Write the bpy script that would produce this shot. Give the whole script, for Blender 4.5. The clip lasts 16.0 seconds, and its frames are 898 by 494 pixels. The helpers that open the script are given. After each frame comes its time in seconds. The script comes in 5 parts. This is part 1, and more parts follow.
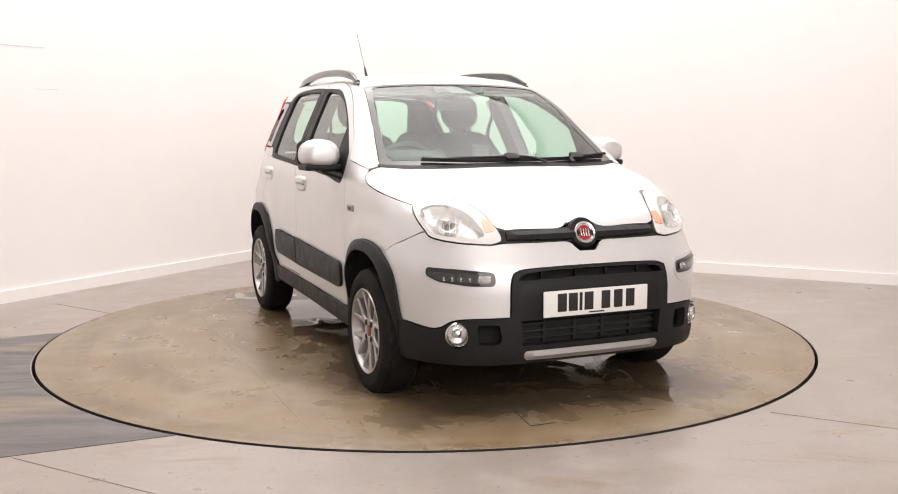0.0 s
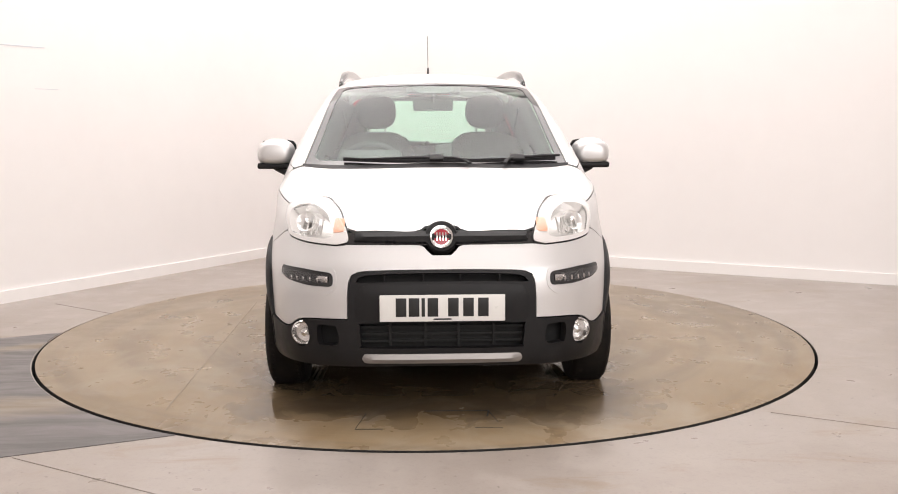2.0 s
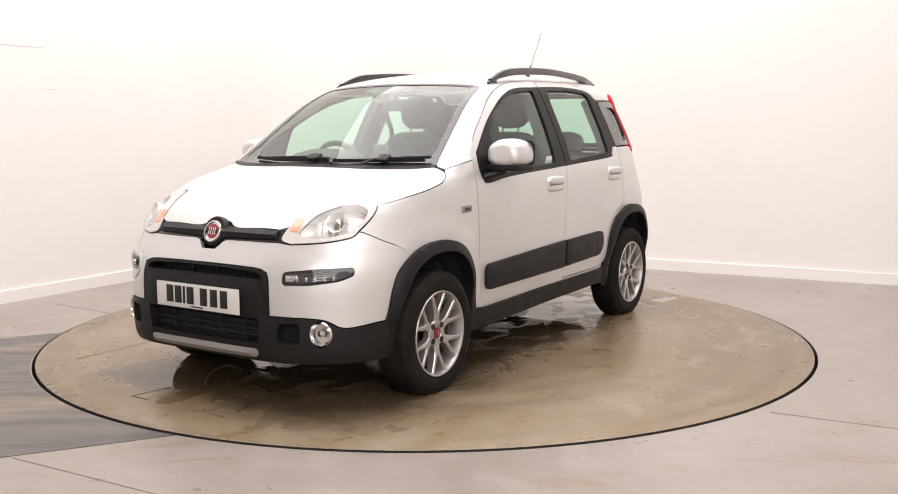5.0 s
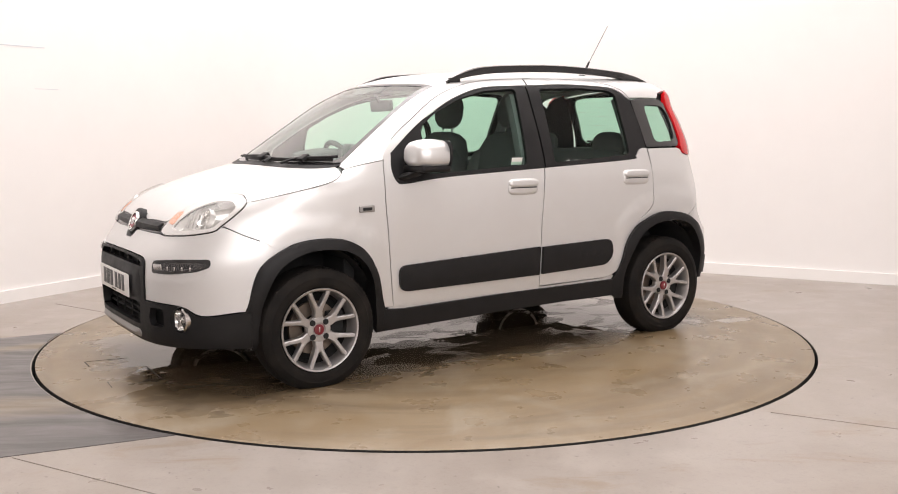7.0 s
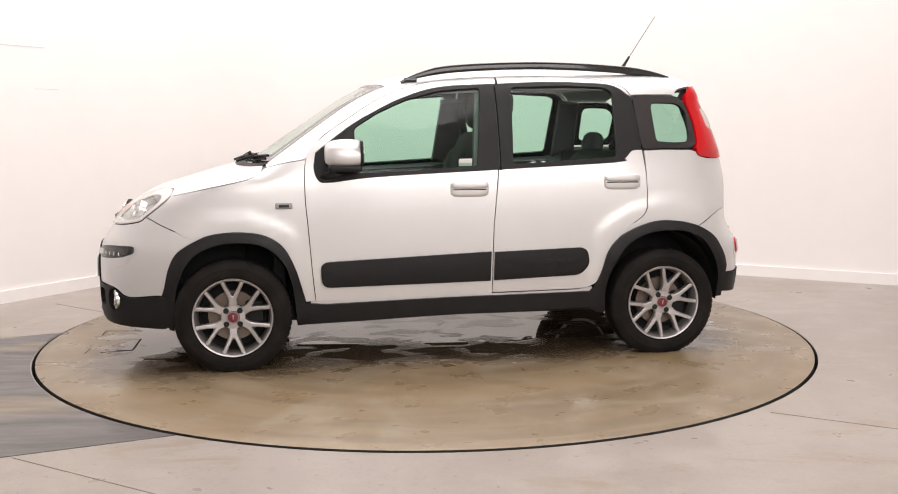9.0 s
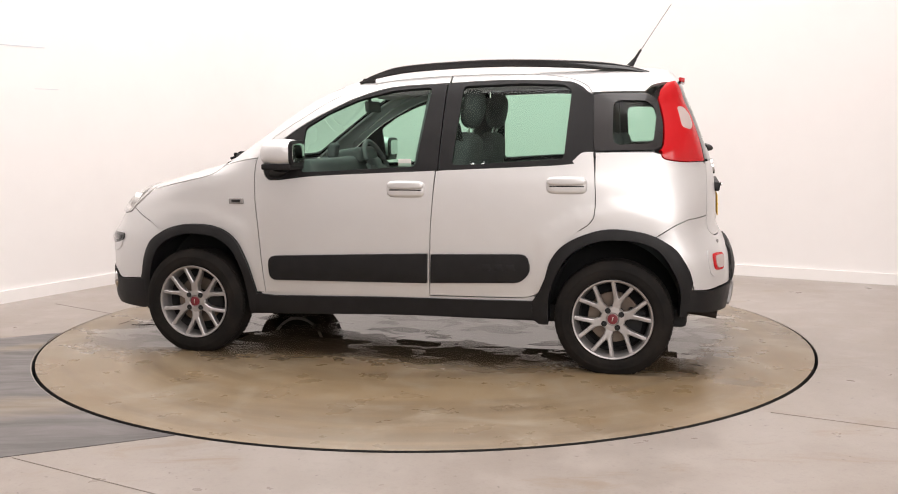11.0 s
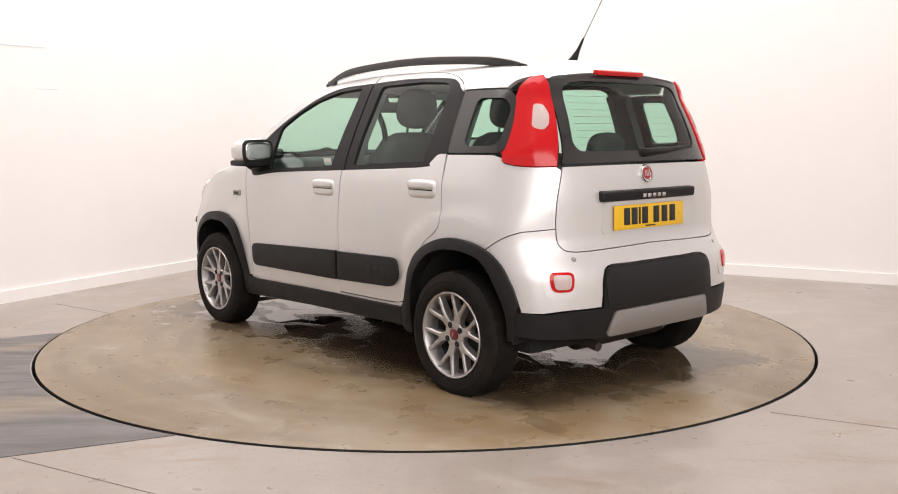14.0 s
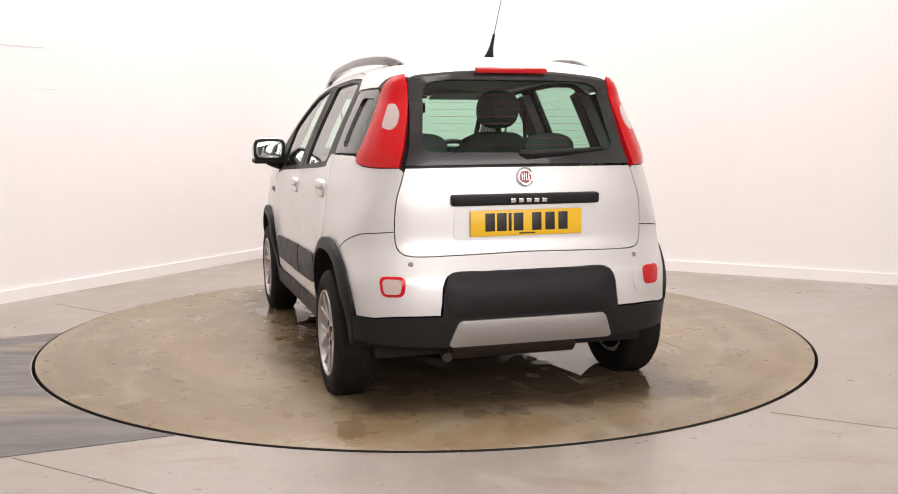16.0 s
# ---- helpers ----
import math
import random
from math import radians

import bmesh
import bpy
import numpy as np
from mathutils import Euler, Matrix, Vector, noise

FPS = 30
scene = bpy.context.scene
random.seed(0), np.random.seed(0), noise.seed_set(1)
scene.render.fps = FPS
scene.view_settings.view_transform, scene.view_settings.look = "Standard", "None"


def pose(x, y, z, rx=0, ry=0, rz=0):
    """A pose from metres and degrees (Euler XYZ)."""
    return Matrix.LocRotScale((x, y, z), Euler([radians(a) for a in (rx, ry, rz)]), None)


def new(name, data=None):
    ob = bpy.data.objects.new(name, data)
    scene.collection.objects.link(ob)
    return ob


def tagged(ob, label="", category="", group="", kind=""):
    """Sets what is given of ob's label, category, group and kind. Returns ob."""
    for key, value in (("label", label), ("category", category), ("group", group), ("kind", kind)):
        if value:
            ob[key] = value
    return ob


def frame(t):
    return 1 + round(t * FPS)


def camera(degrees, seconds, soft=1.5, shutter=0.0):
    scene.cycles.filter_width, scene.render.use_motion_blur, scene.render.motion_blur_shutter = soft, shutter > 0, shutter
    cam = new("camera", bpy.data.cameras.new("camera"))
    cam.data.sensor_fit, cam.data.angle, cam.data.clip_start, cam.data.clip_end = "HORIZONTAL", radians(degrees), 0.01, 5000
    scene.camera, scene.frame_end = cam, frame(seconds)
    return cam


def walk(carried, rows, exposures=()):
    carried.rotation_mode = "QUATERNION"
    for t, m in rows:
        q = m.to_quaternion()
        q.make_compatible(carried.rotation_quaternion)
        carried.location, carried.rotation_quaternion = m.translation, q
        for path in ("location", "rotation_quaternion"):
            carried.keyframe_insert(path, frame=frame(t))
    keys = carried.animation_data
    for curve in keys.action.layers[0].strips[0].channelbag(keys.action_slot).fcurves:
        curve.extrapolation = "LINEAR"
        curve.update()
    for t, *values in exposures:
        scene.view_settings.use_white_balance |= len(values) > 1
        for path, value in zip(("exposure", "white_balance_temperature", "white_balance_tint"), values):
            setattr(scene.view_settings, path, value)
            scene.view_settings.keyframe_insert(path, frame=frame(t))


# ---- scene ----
# ------------------------------------------------------------ camera
cam = camera(50.361, 16.0, soft=1.0)
EYE = pose(0, -5.7716, 1.2224, 90 - 7.005, 0.2, -1.313)
walk(cam, [(0.0, EYE), (16.0, EYE)], exposures=[(0.0, 0.0), (16.0, 0.0)])

# ------------------------------------------------------------ light
world = bpy.data.worlds.new("world")
world.use_nodes = True
world.node_tree.nodes["Background"].inputs[0].default_value = (1.0, 0.95, 0.9, 1)
world.node_tree.nodes["Background"].inputs[1].default_value = 0.25
scene.world = world
ROOM_H = 5.2


def soft_light(m, sx, sy, watts):
    data = bpy.data.lights.new("unseen_softbox_lamp", "AREA")
    data.shape, data.size, data.size_y, data.energy = "RECTANGLE", sx, sy, watts
    data.color = (1.0, 0.958, 0.948)
    ob = new("unseen_softbox_lamp", data)
    ob.matrix_world = m @ pose(0, 0, -0.16)


# softboxes out of view: one under the ceiling over the car, one added behind the camera, standing and tipped towards it
# to brighten its sides
LAMPS = [(pose(-0.3, 0.2, ROOM_H, 0, 0, -30), 6.8, 6.0, 10.0), (pose(1.75, -6.9, 2.8, 68, 0, 20), 5.5, 3.2, 11.9)]
for lm, lsx, lsy, per in LAMPS:
    soft_light(lm, lsx, lsy, per * lsx * lsy)


# ------------------------------------------------------------ materials
def material(name, base, rough=0.5, metal=0.0, coat=0.0, spec=0.5, emit=None):
    m = bpy.data.materials.new(name)
    m.use_nodes = True
    b = m.node_tree.nodes["Principled BSDF"]
    b.inputs["Base Color"].default_value = (*base, 1)
    b.inputs["Roughness"].default_value = rough
    b.inputs["Metallic"].default_value = metal
    b.inputs["Coat Weight"].default_value = coat
    b.inputs["Coat Roughness"].default_value = 0.03
    b.inputs["Specular IOR Level"].default_value = spec
    if emit:
        b.inputs["Emission Color"].default_value = (*emit[:3], 1)
        b.inputs["Emission Strength"].default_value = emit[3]
    return m


class Nodes:
    """Short names for building node trees."""

    def __init__(self, m):
        self.t, self.b = m.node_tree, m.node_tree.nodes["Principled BSDF"]
        self.co = self.t.nodes.new("ShaderNodeTexCoord").outputs["Object"]

    def plug(self, a, b):
        if isinstance(a, bpy.types.NodeSocket):
            self.t.links.new(a, b)
        else:
            b.default_value = a

    def noise(self, scale, detail=4, rough=0.55, at=None, warp=0.0):
        n = self.t.nodes.new("ShaderNodeTexNoise")
        n.inputs["Scale"].default_value, n.inputs["Detail"].default_value = scale, detail
        n.inputs["Roughness"].default_value, n.inputs["Distortion"].default_value = rough, warp
        self.plug(at or self.co, n.inputs["Vector"])
        return n.outputs["Fac"]

    def ramp(self, fac, a, b, lo=(0, 0, 0), hi=(1, 1, 1)):
        n = self.t.nodes.new("ShaderNodeValToRGB")
        n.color_ramp.elements[0].position, n.color_ramp.elements[1].position = a, b
        n.color_ramp.elements[0].color, n.color_ramp.elements[1].color = (*lo, 1), (*hi, 1)
        self.plug(fac, n.inputs[0])
        return n.outputs[0]

    def mix(self, fac, a, b, mode="MIX"):
        n = self.t.nodes.new("ShaderNodeMix")
        n.data_type, n.blend_type = "RGBA", mode
        for v, k in ((fac, 0), (a, 6), (b, 7)):
            if isinstance(v, tuple) and len(v) == 3:
                v = (*v, 1)
            self.plug(v, n.inputs[k])
        return n.outputs[2]

    def math(self, op, a, b=0.0):
        n = self.t.nodes.new("ShaderNodeMath")
        n.operation = op
        self.plug(a, n.inputs[0]), self.plug(b, n.inputs[1])
        return n.outputs[0]

    def xyz(self, v=None):
        n = self.t.nodes.new("ShaderNodeSeparateXYZ")
        self.plug(v or self.co, n.inputs[0])
        return n.outputs

    def scaled(self, sx, sy, sz, rz=0.0):
        n = self.t.nodes.new("ShaderNodeMapping")
        n.inputs["Scale"].default_value = (sx, sy, sz)
        n.inputs["Rotation"].default_value = (0, 0, radians(rz))
        self.plug(self.co, n.inputs["Vector"])
        return n.outputs[0]

    def bump(self, h, strength, distance):
        n = self.t.nodes.new("ShaderNodeBump")
        n.inputs["Strength"].default_value, n.inputs["Distance"].default_value = strength, distance
        self.plug(h, n.inputs["Height"])
        self.plug(n.outputs[0], self.b.inputs["Normal"])


def paint_silver():
    m = material("silver_paint", (0.66, 0.65, 0.645), 0.38, 0.56, 0.4)
    k = Nodes(m)
    k.b.inputs["Coat Roughness"].default_value = 0.09
    fl = k.noise(900, 1)
    dirt = k.noise(6, 5)
    k.plug(k.mix(k.ramp(dirt, 0.35, 0.75), k.mix(k.ramp(fl, 0.3, 0.7), (0.665, 0.659, 0.656), (0.735, 0.729, 0.726)), (0.685, 0.673, 0.667)), k.b.inputs["Base Color"])
    k.plug(k.ramp(dirt, 0.3, 0.8, (0.38,) * 3, (0.45,) * 3), k.b.inputs["Roughness"])
    return m


def black_plastic(name="black_plastic", base=(0.0095, 0.009, 0.0095), rough=0.48):
    m = material(name, base, rough, spec=0.26)
    k = Nodes(m)
    n = k.noise(14, 5)
    k.plug(k.mix(k.ramp(n, 0.35, 0.75), base, tuple(v * 1.5 for v in base)), k.b.inputs["Base Color"])
    k.plug(k.ramp(n, 0.3, 0.7, (rough - 0.06,) * 3, (rough + 0.1,) * 3), k.b.inputs["Roughness"])
    k.bump(k.noise(700, 2), 0.25, 0.0006)
    return m


def rubber():
    m = material("tyre_rubber", (0.010, 0.009, 0.0085), 0.75, spec=0.16)
    k = Nodes(m)
    n = k.noise(9, 6)
    k.plug(k.mix(k.ramp(n, 0.4, 0.75), (0.0085, 0.0075, 0.007), (0.019, 0.0155, 0.013)), k.b.inputs["Base Color"])
    k.bump(k.noise(300, 3), 0.3, 0.001)
    return m


def alloy():
    m = material("alloy", (0.36, 0.345, 0.34), 0.38, 0.8)
    k = Nodes(m)
    n = k.noise(20, 5)
    k.plug(k.mix(k.ramp(n, 0.4, 0.75), (0.50, 0.48, 0.475), (0.40, 0.385, 0.38)), k.b.inputs["Base Color"])
    return m


def glass(name, tint, gloss=0.02, base=0.04):
    m = bpy.data.materials.new(name)
    m.use_nodes = True
    t = m.node_tree
    t.nodes.remove(t.nodes["Principled BSDF"])
    clear, shine, face, power, gain, mix = (t.nodes.new("ShaderNode" + n) for n in ("BsdfTransparent", "BsdfGlossy", "LayerWeight", "Math", "Math", "MixShader"))
    clear.inputs[0].default_value = (*tint, 1)
    shine.inputs[0].default_value = (1, 1, 1, 1)
    shine.inputs["Roughness"].default_value = gloss
    face.inputs["Blend"].default_value = 0.5
    # gloss rises towards grazing angles, alike from both sides of the pane
    power.operation, gain.operation = "POWER", "MULTIPLY_ADD"
    power.inputs[1].default_value = 4.0
    gain.inputs[1].default_value, gain.inputs[2].default_value = 0.85, base
    t.links.new(face.outputs["Facing"], power.inputs[0])
    t.links.new(power.outputs[0], gain.inputs[0])
    t.links.new(gain.outputs[0], mix.inputs[0])
    t.links.new(clear.outputs[0], mix.inputs[1])
    t.links.new(shine.outputs[0], mix.inputs[2])
    t.links.new(mix.outputs[0], t.nodes["Material Output"].inputs[0])
    return m


def wall_paint():
    m = material("wall_paint", (0.84, 0.81, 0.795), 0.7)
    k = Nodes(m)
    a, b = k.noise(0.7, 4), k.noise(5, 6)
    k.plug(k.mix(k.ramp(k.math("ADD", k.math("MULTIPLY", a, 0.6), k.math("MULTIPLY", b, 0.4)), 0.35, 0.7), (0.83, 0.80, 0.785), (0.86, 0.83, 0.815)), k.b.inputs["Base Color"])
    k.bump(k.noise(120, 3), 0.1, 0.001)
    return m


def concrete():
    m = material("concrete", (0.308, 0.261, 0.224), 0.5)
    k = Nodes(m)
    big, mid, fine = k.noise(0.9, 5, warp=0.6), k.noise(4.5, 6), k.noise(60, 4)
    col = k.mix(k.ramp(big, 0.35, 0.68), (0.345, 0.304, 0.276), (0.282, 0.238, 0.204))
    col = k.mix(k.math("MULTIPLY", k.ramp(mid, 0.5, 0.75), 0.5), col, (0.405, 0.357, 0.322))
    col = k.mix(k.math("MULTIPLY", k.ramp(k.noise(1.6, 6, 0.65, k.scaled(1, 3.2, 1, 30), 0.8), 0.56, 0.68), 0.55), col, (0.256, 0.188, 0.117))
    col = k.mix(k.math("MULTIPLY", k.ramp(fine, 0.55, 0.75), 0.25), col, (0.174, 0.151, 0.131))
    col = k.mix(k.math("MULTIPLY", k.ramp(k.noise(26, 2), 0.70, 0.74), 0.6), col, (0.122, 0.106, 0.093))
    col = k.mix(k.math("MULTIPLY", k.ramp(k.noise(11, 5, 0.7), 0.58, 0.72), 0.35), col, (0.220, 0.193, 0.167))
    k.plug(col, k.b.inputs["Base Color"])
    k.plug(k.ramp(mid, 0.3, 0.75, (0.27,) * 3, (0.46,) * 3), k.b.inputs["Roughness"])
    k.bump(k.math("ADD", fine, k.noise(220, 2)), 0.12, 0.002)
    return m


def damp_concrete():
    m = material("damp_concrete", (0.11, 0.10, 0.098), 0.35)
    k = Nodes(m)
    x, y, z = k.xyz()
    a, f = k.noise(2.2, 5, 0.6, k.scaled(1, 4, 1, -22), 0.5), k.noise(70, 4)
    across = k.math("ADD", k.math("MULTIPLY", x, -0.388), k.math("MULTIPLY", y, 0.922))
    across = k.math("ADD", across, k.math("MULTIPLY", k.math("SUBTRACT", k.noise(1.8, 6, 0.65, k.scaled(1, 2.6, 1, -22)), 0.5), 0.5))
    col = k.mix(k.ramp(a, 0.42, 0.62), (0.122, 0.110, 0.106), (0.094, 0.085, 0.083))
    for mid, half in ((-0.72, 0.20), (0.55, 0.12)):
        off = k.math("ABSOLUTE", k.math("SUBTRACT", across, mid))
        col = k.mix(k.math("MULTIPLY", k.ramp(off, half * 0.3, half, (1, 1, 1), (0, 0, 0)), 0.75), col, (0.235, 0.185, 0.128))
    col = k.mix(k.math("MULTIPLY", k.ramp(f, 0.55, 0.75), 0.2), col, (0.17, 0.15, 0.135))
    k.plug(col, k.b.inputs["Base Color"])
    k.plug(k.ramp(a, 0.35, 0.65, (0.3,) * 3, (0.5,) * 3), k.b.inputs["Roughness"])
    k.bump(f, 0.1, 0.002)
    return m


def table_top():
    """Tan painted concrete with sweeping tyre marks, and water and painted shade under the car."""
    m = material("turntable_surface", (0.250, 0.190, 0.121), 0.4)
    k = Nodes(m)
    x, y, z = k.xyz()
    r = k.math("SQRT", k.math("ADD", k.math("MULTIPLY", x, x), k.math("MULTIPLY", y, y)))
    big, mid, fine = k.noise(1.1, 5, warp=0.8), k.noise(5, 6), k.noise(70, 4)
    col = k.mix(k.ramp(big, 0.36, 0.66), (0.256, 0.193, 0.121), (0.208, 0.144, 0.075))
    ring = k.t.nodes.new("ShaderNodeCombineXYZ")
    k.plug(k.math("MULTIPLY", r, 5.0), ring.inputs[0])
    k.plug(k.math("MULTIPLY", k.math("ARCTAN2", y, x), 0.8), ring.inputs[1])
    swirl = k.noise(1.0, 6, 0.6, ring.outputs[0], 0.4)
    col = k.mix(k.math("MULTIPLY", k.ramp(swirl, 0.46, 0.62), 0.7), col, (0.146, 0.105, 0.062))
    col = k.mix(k.math("MULTIPLY", k.ramp(mid, 0.52, 0.75), 0.45), col, (0.278, 0.229, 0.163))
    col = k.mix(k.math("MULTIPLY", k.ramp(fine, 0.55, 0.78), 0.25), col, (0.133, 0.099, 0.060))
    pale = k.noise(1.7, 6, 0.62, k.scaled(1, 1, 1, 40), 1.2)
    col = k.mix(k.math("MULTIPLY", k.ramp(pale, 0.52, 0.66), 0.55), col, (0.300, 0.251, 0.186))
    rust = k.noise(2.4, 5, 0.6, k.scaled(1, 1.6, 1, -20), 0.8)
    col = k.mix(k.math("MULTIPLY", k.ramp(rust, 0.56, 0.68), 0.5), col, (0.185, 0.121, 0.059))
    # water left by the washed car: damp ground round it, and standing puddles; the damp tone also holds the car's
    # shadow
    ax, ay = k.math("ABSOLUTE", k.math("ADD", x, -0.05)), k.math("ABSOLUTE", y)
    inset = k.math("MAXIMUM", k.math("SUBTRACT", ax, 1.75), k.math("SUBTRACT", ay, 0.82))
    near = k.math("ADD", inset, k.math("MULTIPLY", k.math("SUBTRACT", big, 0.5), 0.9))
    near = k.math("ADD", near, 0.12)
    damp_shade = k.ramp(near, 0.0, 0.24, (1, 1, 1), (0, 0, 0))
    col = k.mix(k.math("MULTIPLY", damp_shade, 0.72), col, (0.065, 0.045, 0.027))
    pn = k.noise(3.4, 4, 0.5, k.scaled(1.0, 1.5, 1), 0.5)
    pud = k.math("MULTIPLY", k.ramp(k.math("SUBTRACT", pn, k.math("MULTIPLY", k.math("MAXIMUM", inset, -0.15), 0.5)), 0.525, 0.56), 1.0)
    col = k.mix(k.math("MULTIPLY", pud, 0.25), col, (0.046, 0.033, 0.024))
    k.plug(col, k.b.inputs["Base Color"])
    dry = k.ramp(mid, 0.3, 0.75, (0.24,) * 3, (0.40,) * 3)
    k.plug(k.mix(pud, k.mix(k.math("MULTIPLY", damp_shade, 0.8), dry, (0.2,) * 3), (0.02,) * 3), k.b.inputs["Roughness"])
    k.bump(k.math("MULTIPLY", k.math("ADD", fine, k.noise(200, 2)), k.math("SUBTRACT", 1.0, pud)), 0.12, 0.002)
    return m


SILVER = paint_silver()
BLACK = black_plastic()
GLOSSY = material("gloss_black", (0.012, 0.012, 0.013), 0.12, 0, 0.4)
MATT = material("dark_void", (0.012, 0.012, 0.012), 0.9)
FRIT = material("black_frit", (0.022, 0.021, 0.022), 0.16, 0, 0.5)
TYRE = rubber()
CAP_RED = material("cap_red", (0.15, 0.010, 0.018), 0.35, 0, 0.3)
ALLOY = alloy()
CHROME = material("chrome", (0.74, 0.73, 0.72), 0.17, 1.0)
BARREL_SHADE = material("barrel_shade", (0.045, 0.042, 0.040), 0.7)
SATIN = material("satin_silver", (0.33, 0.315, 0.305), 0.5, 0.6)
GLASS = glass("green_glass", (0.68, 0.87, 0.77))
DARKGLASS = glass("tinted_glass", (0.64, 0.84, 0.74), base=0.022)
LENS = glass("clear_lens", (0.93, 0.93, 0.93), 0.01)
REDLENS = material("red_lens", (0.52, 0.006, 0.010), 0.16, 0, 0.25, spec=0.35)
INSERT = material("tail_insert", (0.52, 0.42, 0.40), 0.2, 0, 0.4)
WHITELENS = material("frosted_lens", (0.75, 0.72, 0.70), 0.18, 0, 0.5)
ORANGE = material("amber_bulb", (0.80, 0.40, 0.26), 0.25, 0, 0.4)
BOWL = material("reflector", (0.84, 0.83, 0.81), 0.26, 0.6)
DIM = material("smoked_reflector", (0.05, 0.05, 0.052), 0.3, 0.5)
DARK_STEEL = material("dark_steel", (0.045, 0.034, 0.027), 0.6, 0.4)
FABRIC = black_plastic("seat_fabric", (0.075, 0.075, 0.077), 0.85)
TRIM = black_plastic("cabin_trim", (0.11, 0.11, 0.112), 0.7)
LINER = material("headlining", (0.42, 0.41, 0.39), 0.9)
WALL = wall_paint()
CONCRETE = concrete()
DAMP = damp_concrete()
TABLE = table_top()
SKIRT = material("skirting_paint", (0.86, 0.83, 0.81), 0.45)
SEAM = material("dark_seam", (0.02, 0.018, 0.016), 0.8)
YELLOW = material("yellow_plate", (0.80, 0.48, 0.015), 0.3)
WHITEP = material("white_plate", (0.78, 0.77, 0.74), 0.3)
INK = material("plate_ink", (0.012, 0.012, 0.012), 0.4)
RED = material("badge_red", (0.34, 0.012, 0.028), 0.3, 0, 0.4)
BRAKE = material("brake_steel", (0.20, 0.16, 0.13), 0.5, 0.8)


# ------------------------------------------------------------ mesh helpers
def put(name, verts, faces, mat, parent=None, label="", smooth=True, sharp=38):
    me = bpy.data.meshes.new(name)
    me.from_pydata([tuple(map(float, v)) for v in verts], [], [tuple(map(int, f)) for f in faces])
    me.update()
    me.materials.append(mat)
    if smooth:
        me.polygons.foreach_set("use_smooth", [True] * len(me.polygons))
        me.set_sharp_from_angle(angle=radians(sharp))
    ob = new(name, me)
    if parent:
        ob.parent = parent
    return tagged(ob, label)


def part(name, bm, mat, parent, label="", smooth=True, sharp=38):
    bmesh.ops.recalc_face_normals(bm, faces=bm.faces)
    bm.verts.index_update()
    v = [tuple(q.co) for q in bm.verts]
    f = [tuple(q.index for q in p.verts) for p in bm.faces]
    bm.free()
    return put(name, v, f, mat, parent, label, smooth, sharp)


def block(size, at=(0, 0, 0), turn=(0, 0, 0), bevel=0.01, seg=2, into=None, taper=None):
    """A bevelled box, added to a bmesh."""
    bm = bmesh.new()
    bmesh.ops.create_cube(bm, size=1)
    for v in bm.verts:
        v.co = Vector((v.co.x * size[0], v.co.y * size[1], v.co.z * size[2]))
        if taper and v.co.z > 0:
            v.co.x *= taper[0]
            v.co.y *= taper[1]
    if bevel:
        bmesh.ops.bevel(bm, geom=list(bm.edges), offset=bevel, segments=seg, profile=0.6, affect="EDGES")
    bm.transform(pose(*at, *turn))
    if into is None:
        return bm
    me = bpy.data.meshes.new("t")
    bm.to_mesh(me)
    into.from_mesh(me)
    bpy.data.meshes.remove(me)
    bm.free()
    return into


def turned(profile, n=48, axis="y"):
    """A lathe: profile of (along, radius) about the y axis."""
    v, f = [], []
    for i in range(n):
        a = 2 * math.pi * i / n
        for s, r in profile:
            p = (r * math.cos(a), s, r * math.sin(a))
            v.append(p if axis == "y" else ((s, p[0], p[2]) if axis == "x" else (p[0], p[2], s)))
    k = len(profile)
    for i in range(n):
        j = (i + 1) % n
        for q in range(k - 1):
            f.append((i * k + q, i * k + q + 1, j * k + q + 1, j * k + q))
    bm = bmesh.new()
    vs = [bm.verts.new(p) for p in v]
    for q in f:
        bm.faces.new([vs[i] for i in q])
    bmesh.ops.remove_doubles(bm, verts=bm.verts, dist=1e-5)
    return bm


def sweep(path, section, closed=False, caps=True, scale=None):
    """A section of (sideways, up) swept along a path."""
    path = [Vector(p) for p in path]
    n, k = len(path), len(section)
    bm = bmesh.new()
    rings = []
    for i, p in enumerate(path):
        a, b = (path[(i - 1) % n], path[(i + 1) % n]) if closed else (path[max(i - 1, 0)], path[min(i + 1, n - 1)])
        d = (b - a).normalized()
        up = Vector((0, 0, 1)) if abs(d.z) < 0.9 else Vector((1, 0, 0))
        s = d.cross(up).normalized()
        u = s.cross(d)
        g = scale[i] if scale else 1.0
        rings.append([bm.verts.new(p + s * (q[0] * g) + u * (q[1] * g)) for q in section])
    for i in range(n if closed else n - 1):
        a, b = rings[i], rings[(i + 1) % n]
        for q in range(k):
            bm.faces.new((a[q], a[(q + 1) % k], b[(q + 1) % k], b[q]))
    if caps and not closed:
        bm.faces.new(rings[0][::-1])
        bm.faces.new(rings[-1])
    return bm


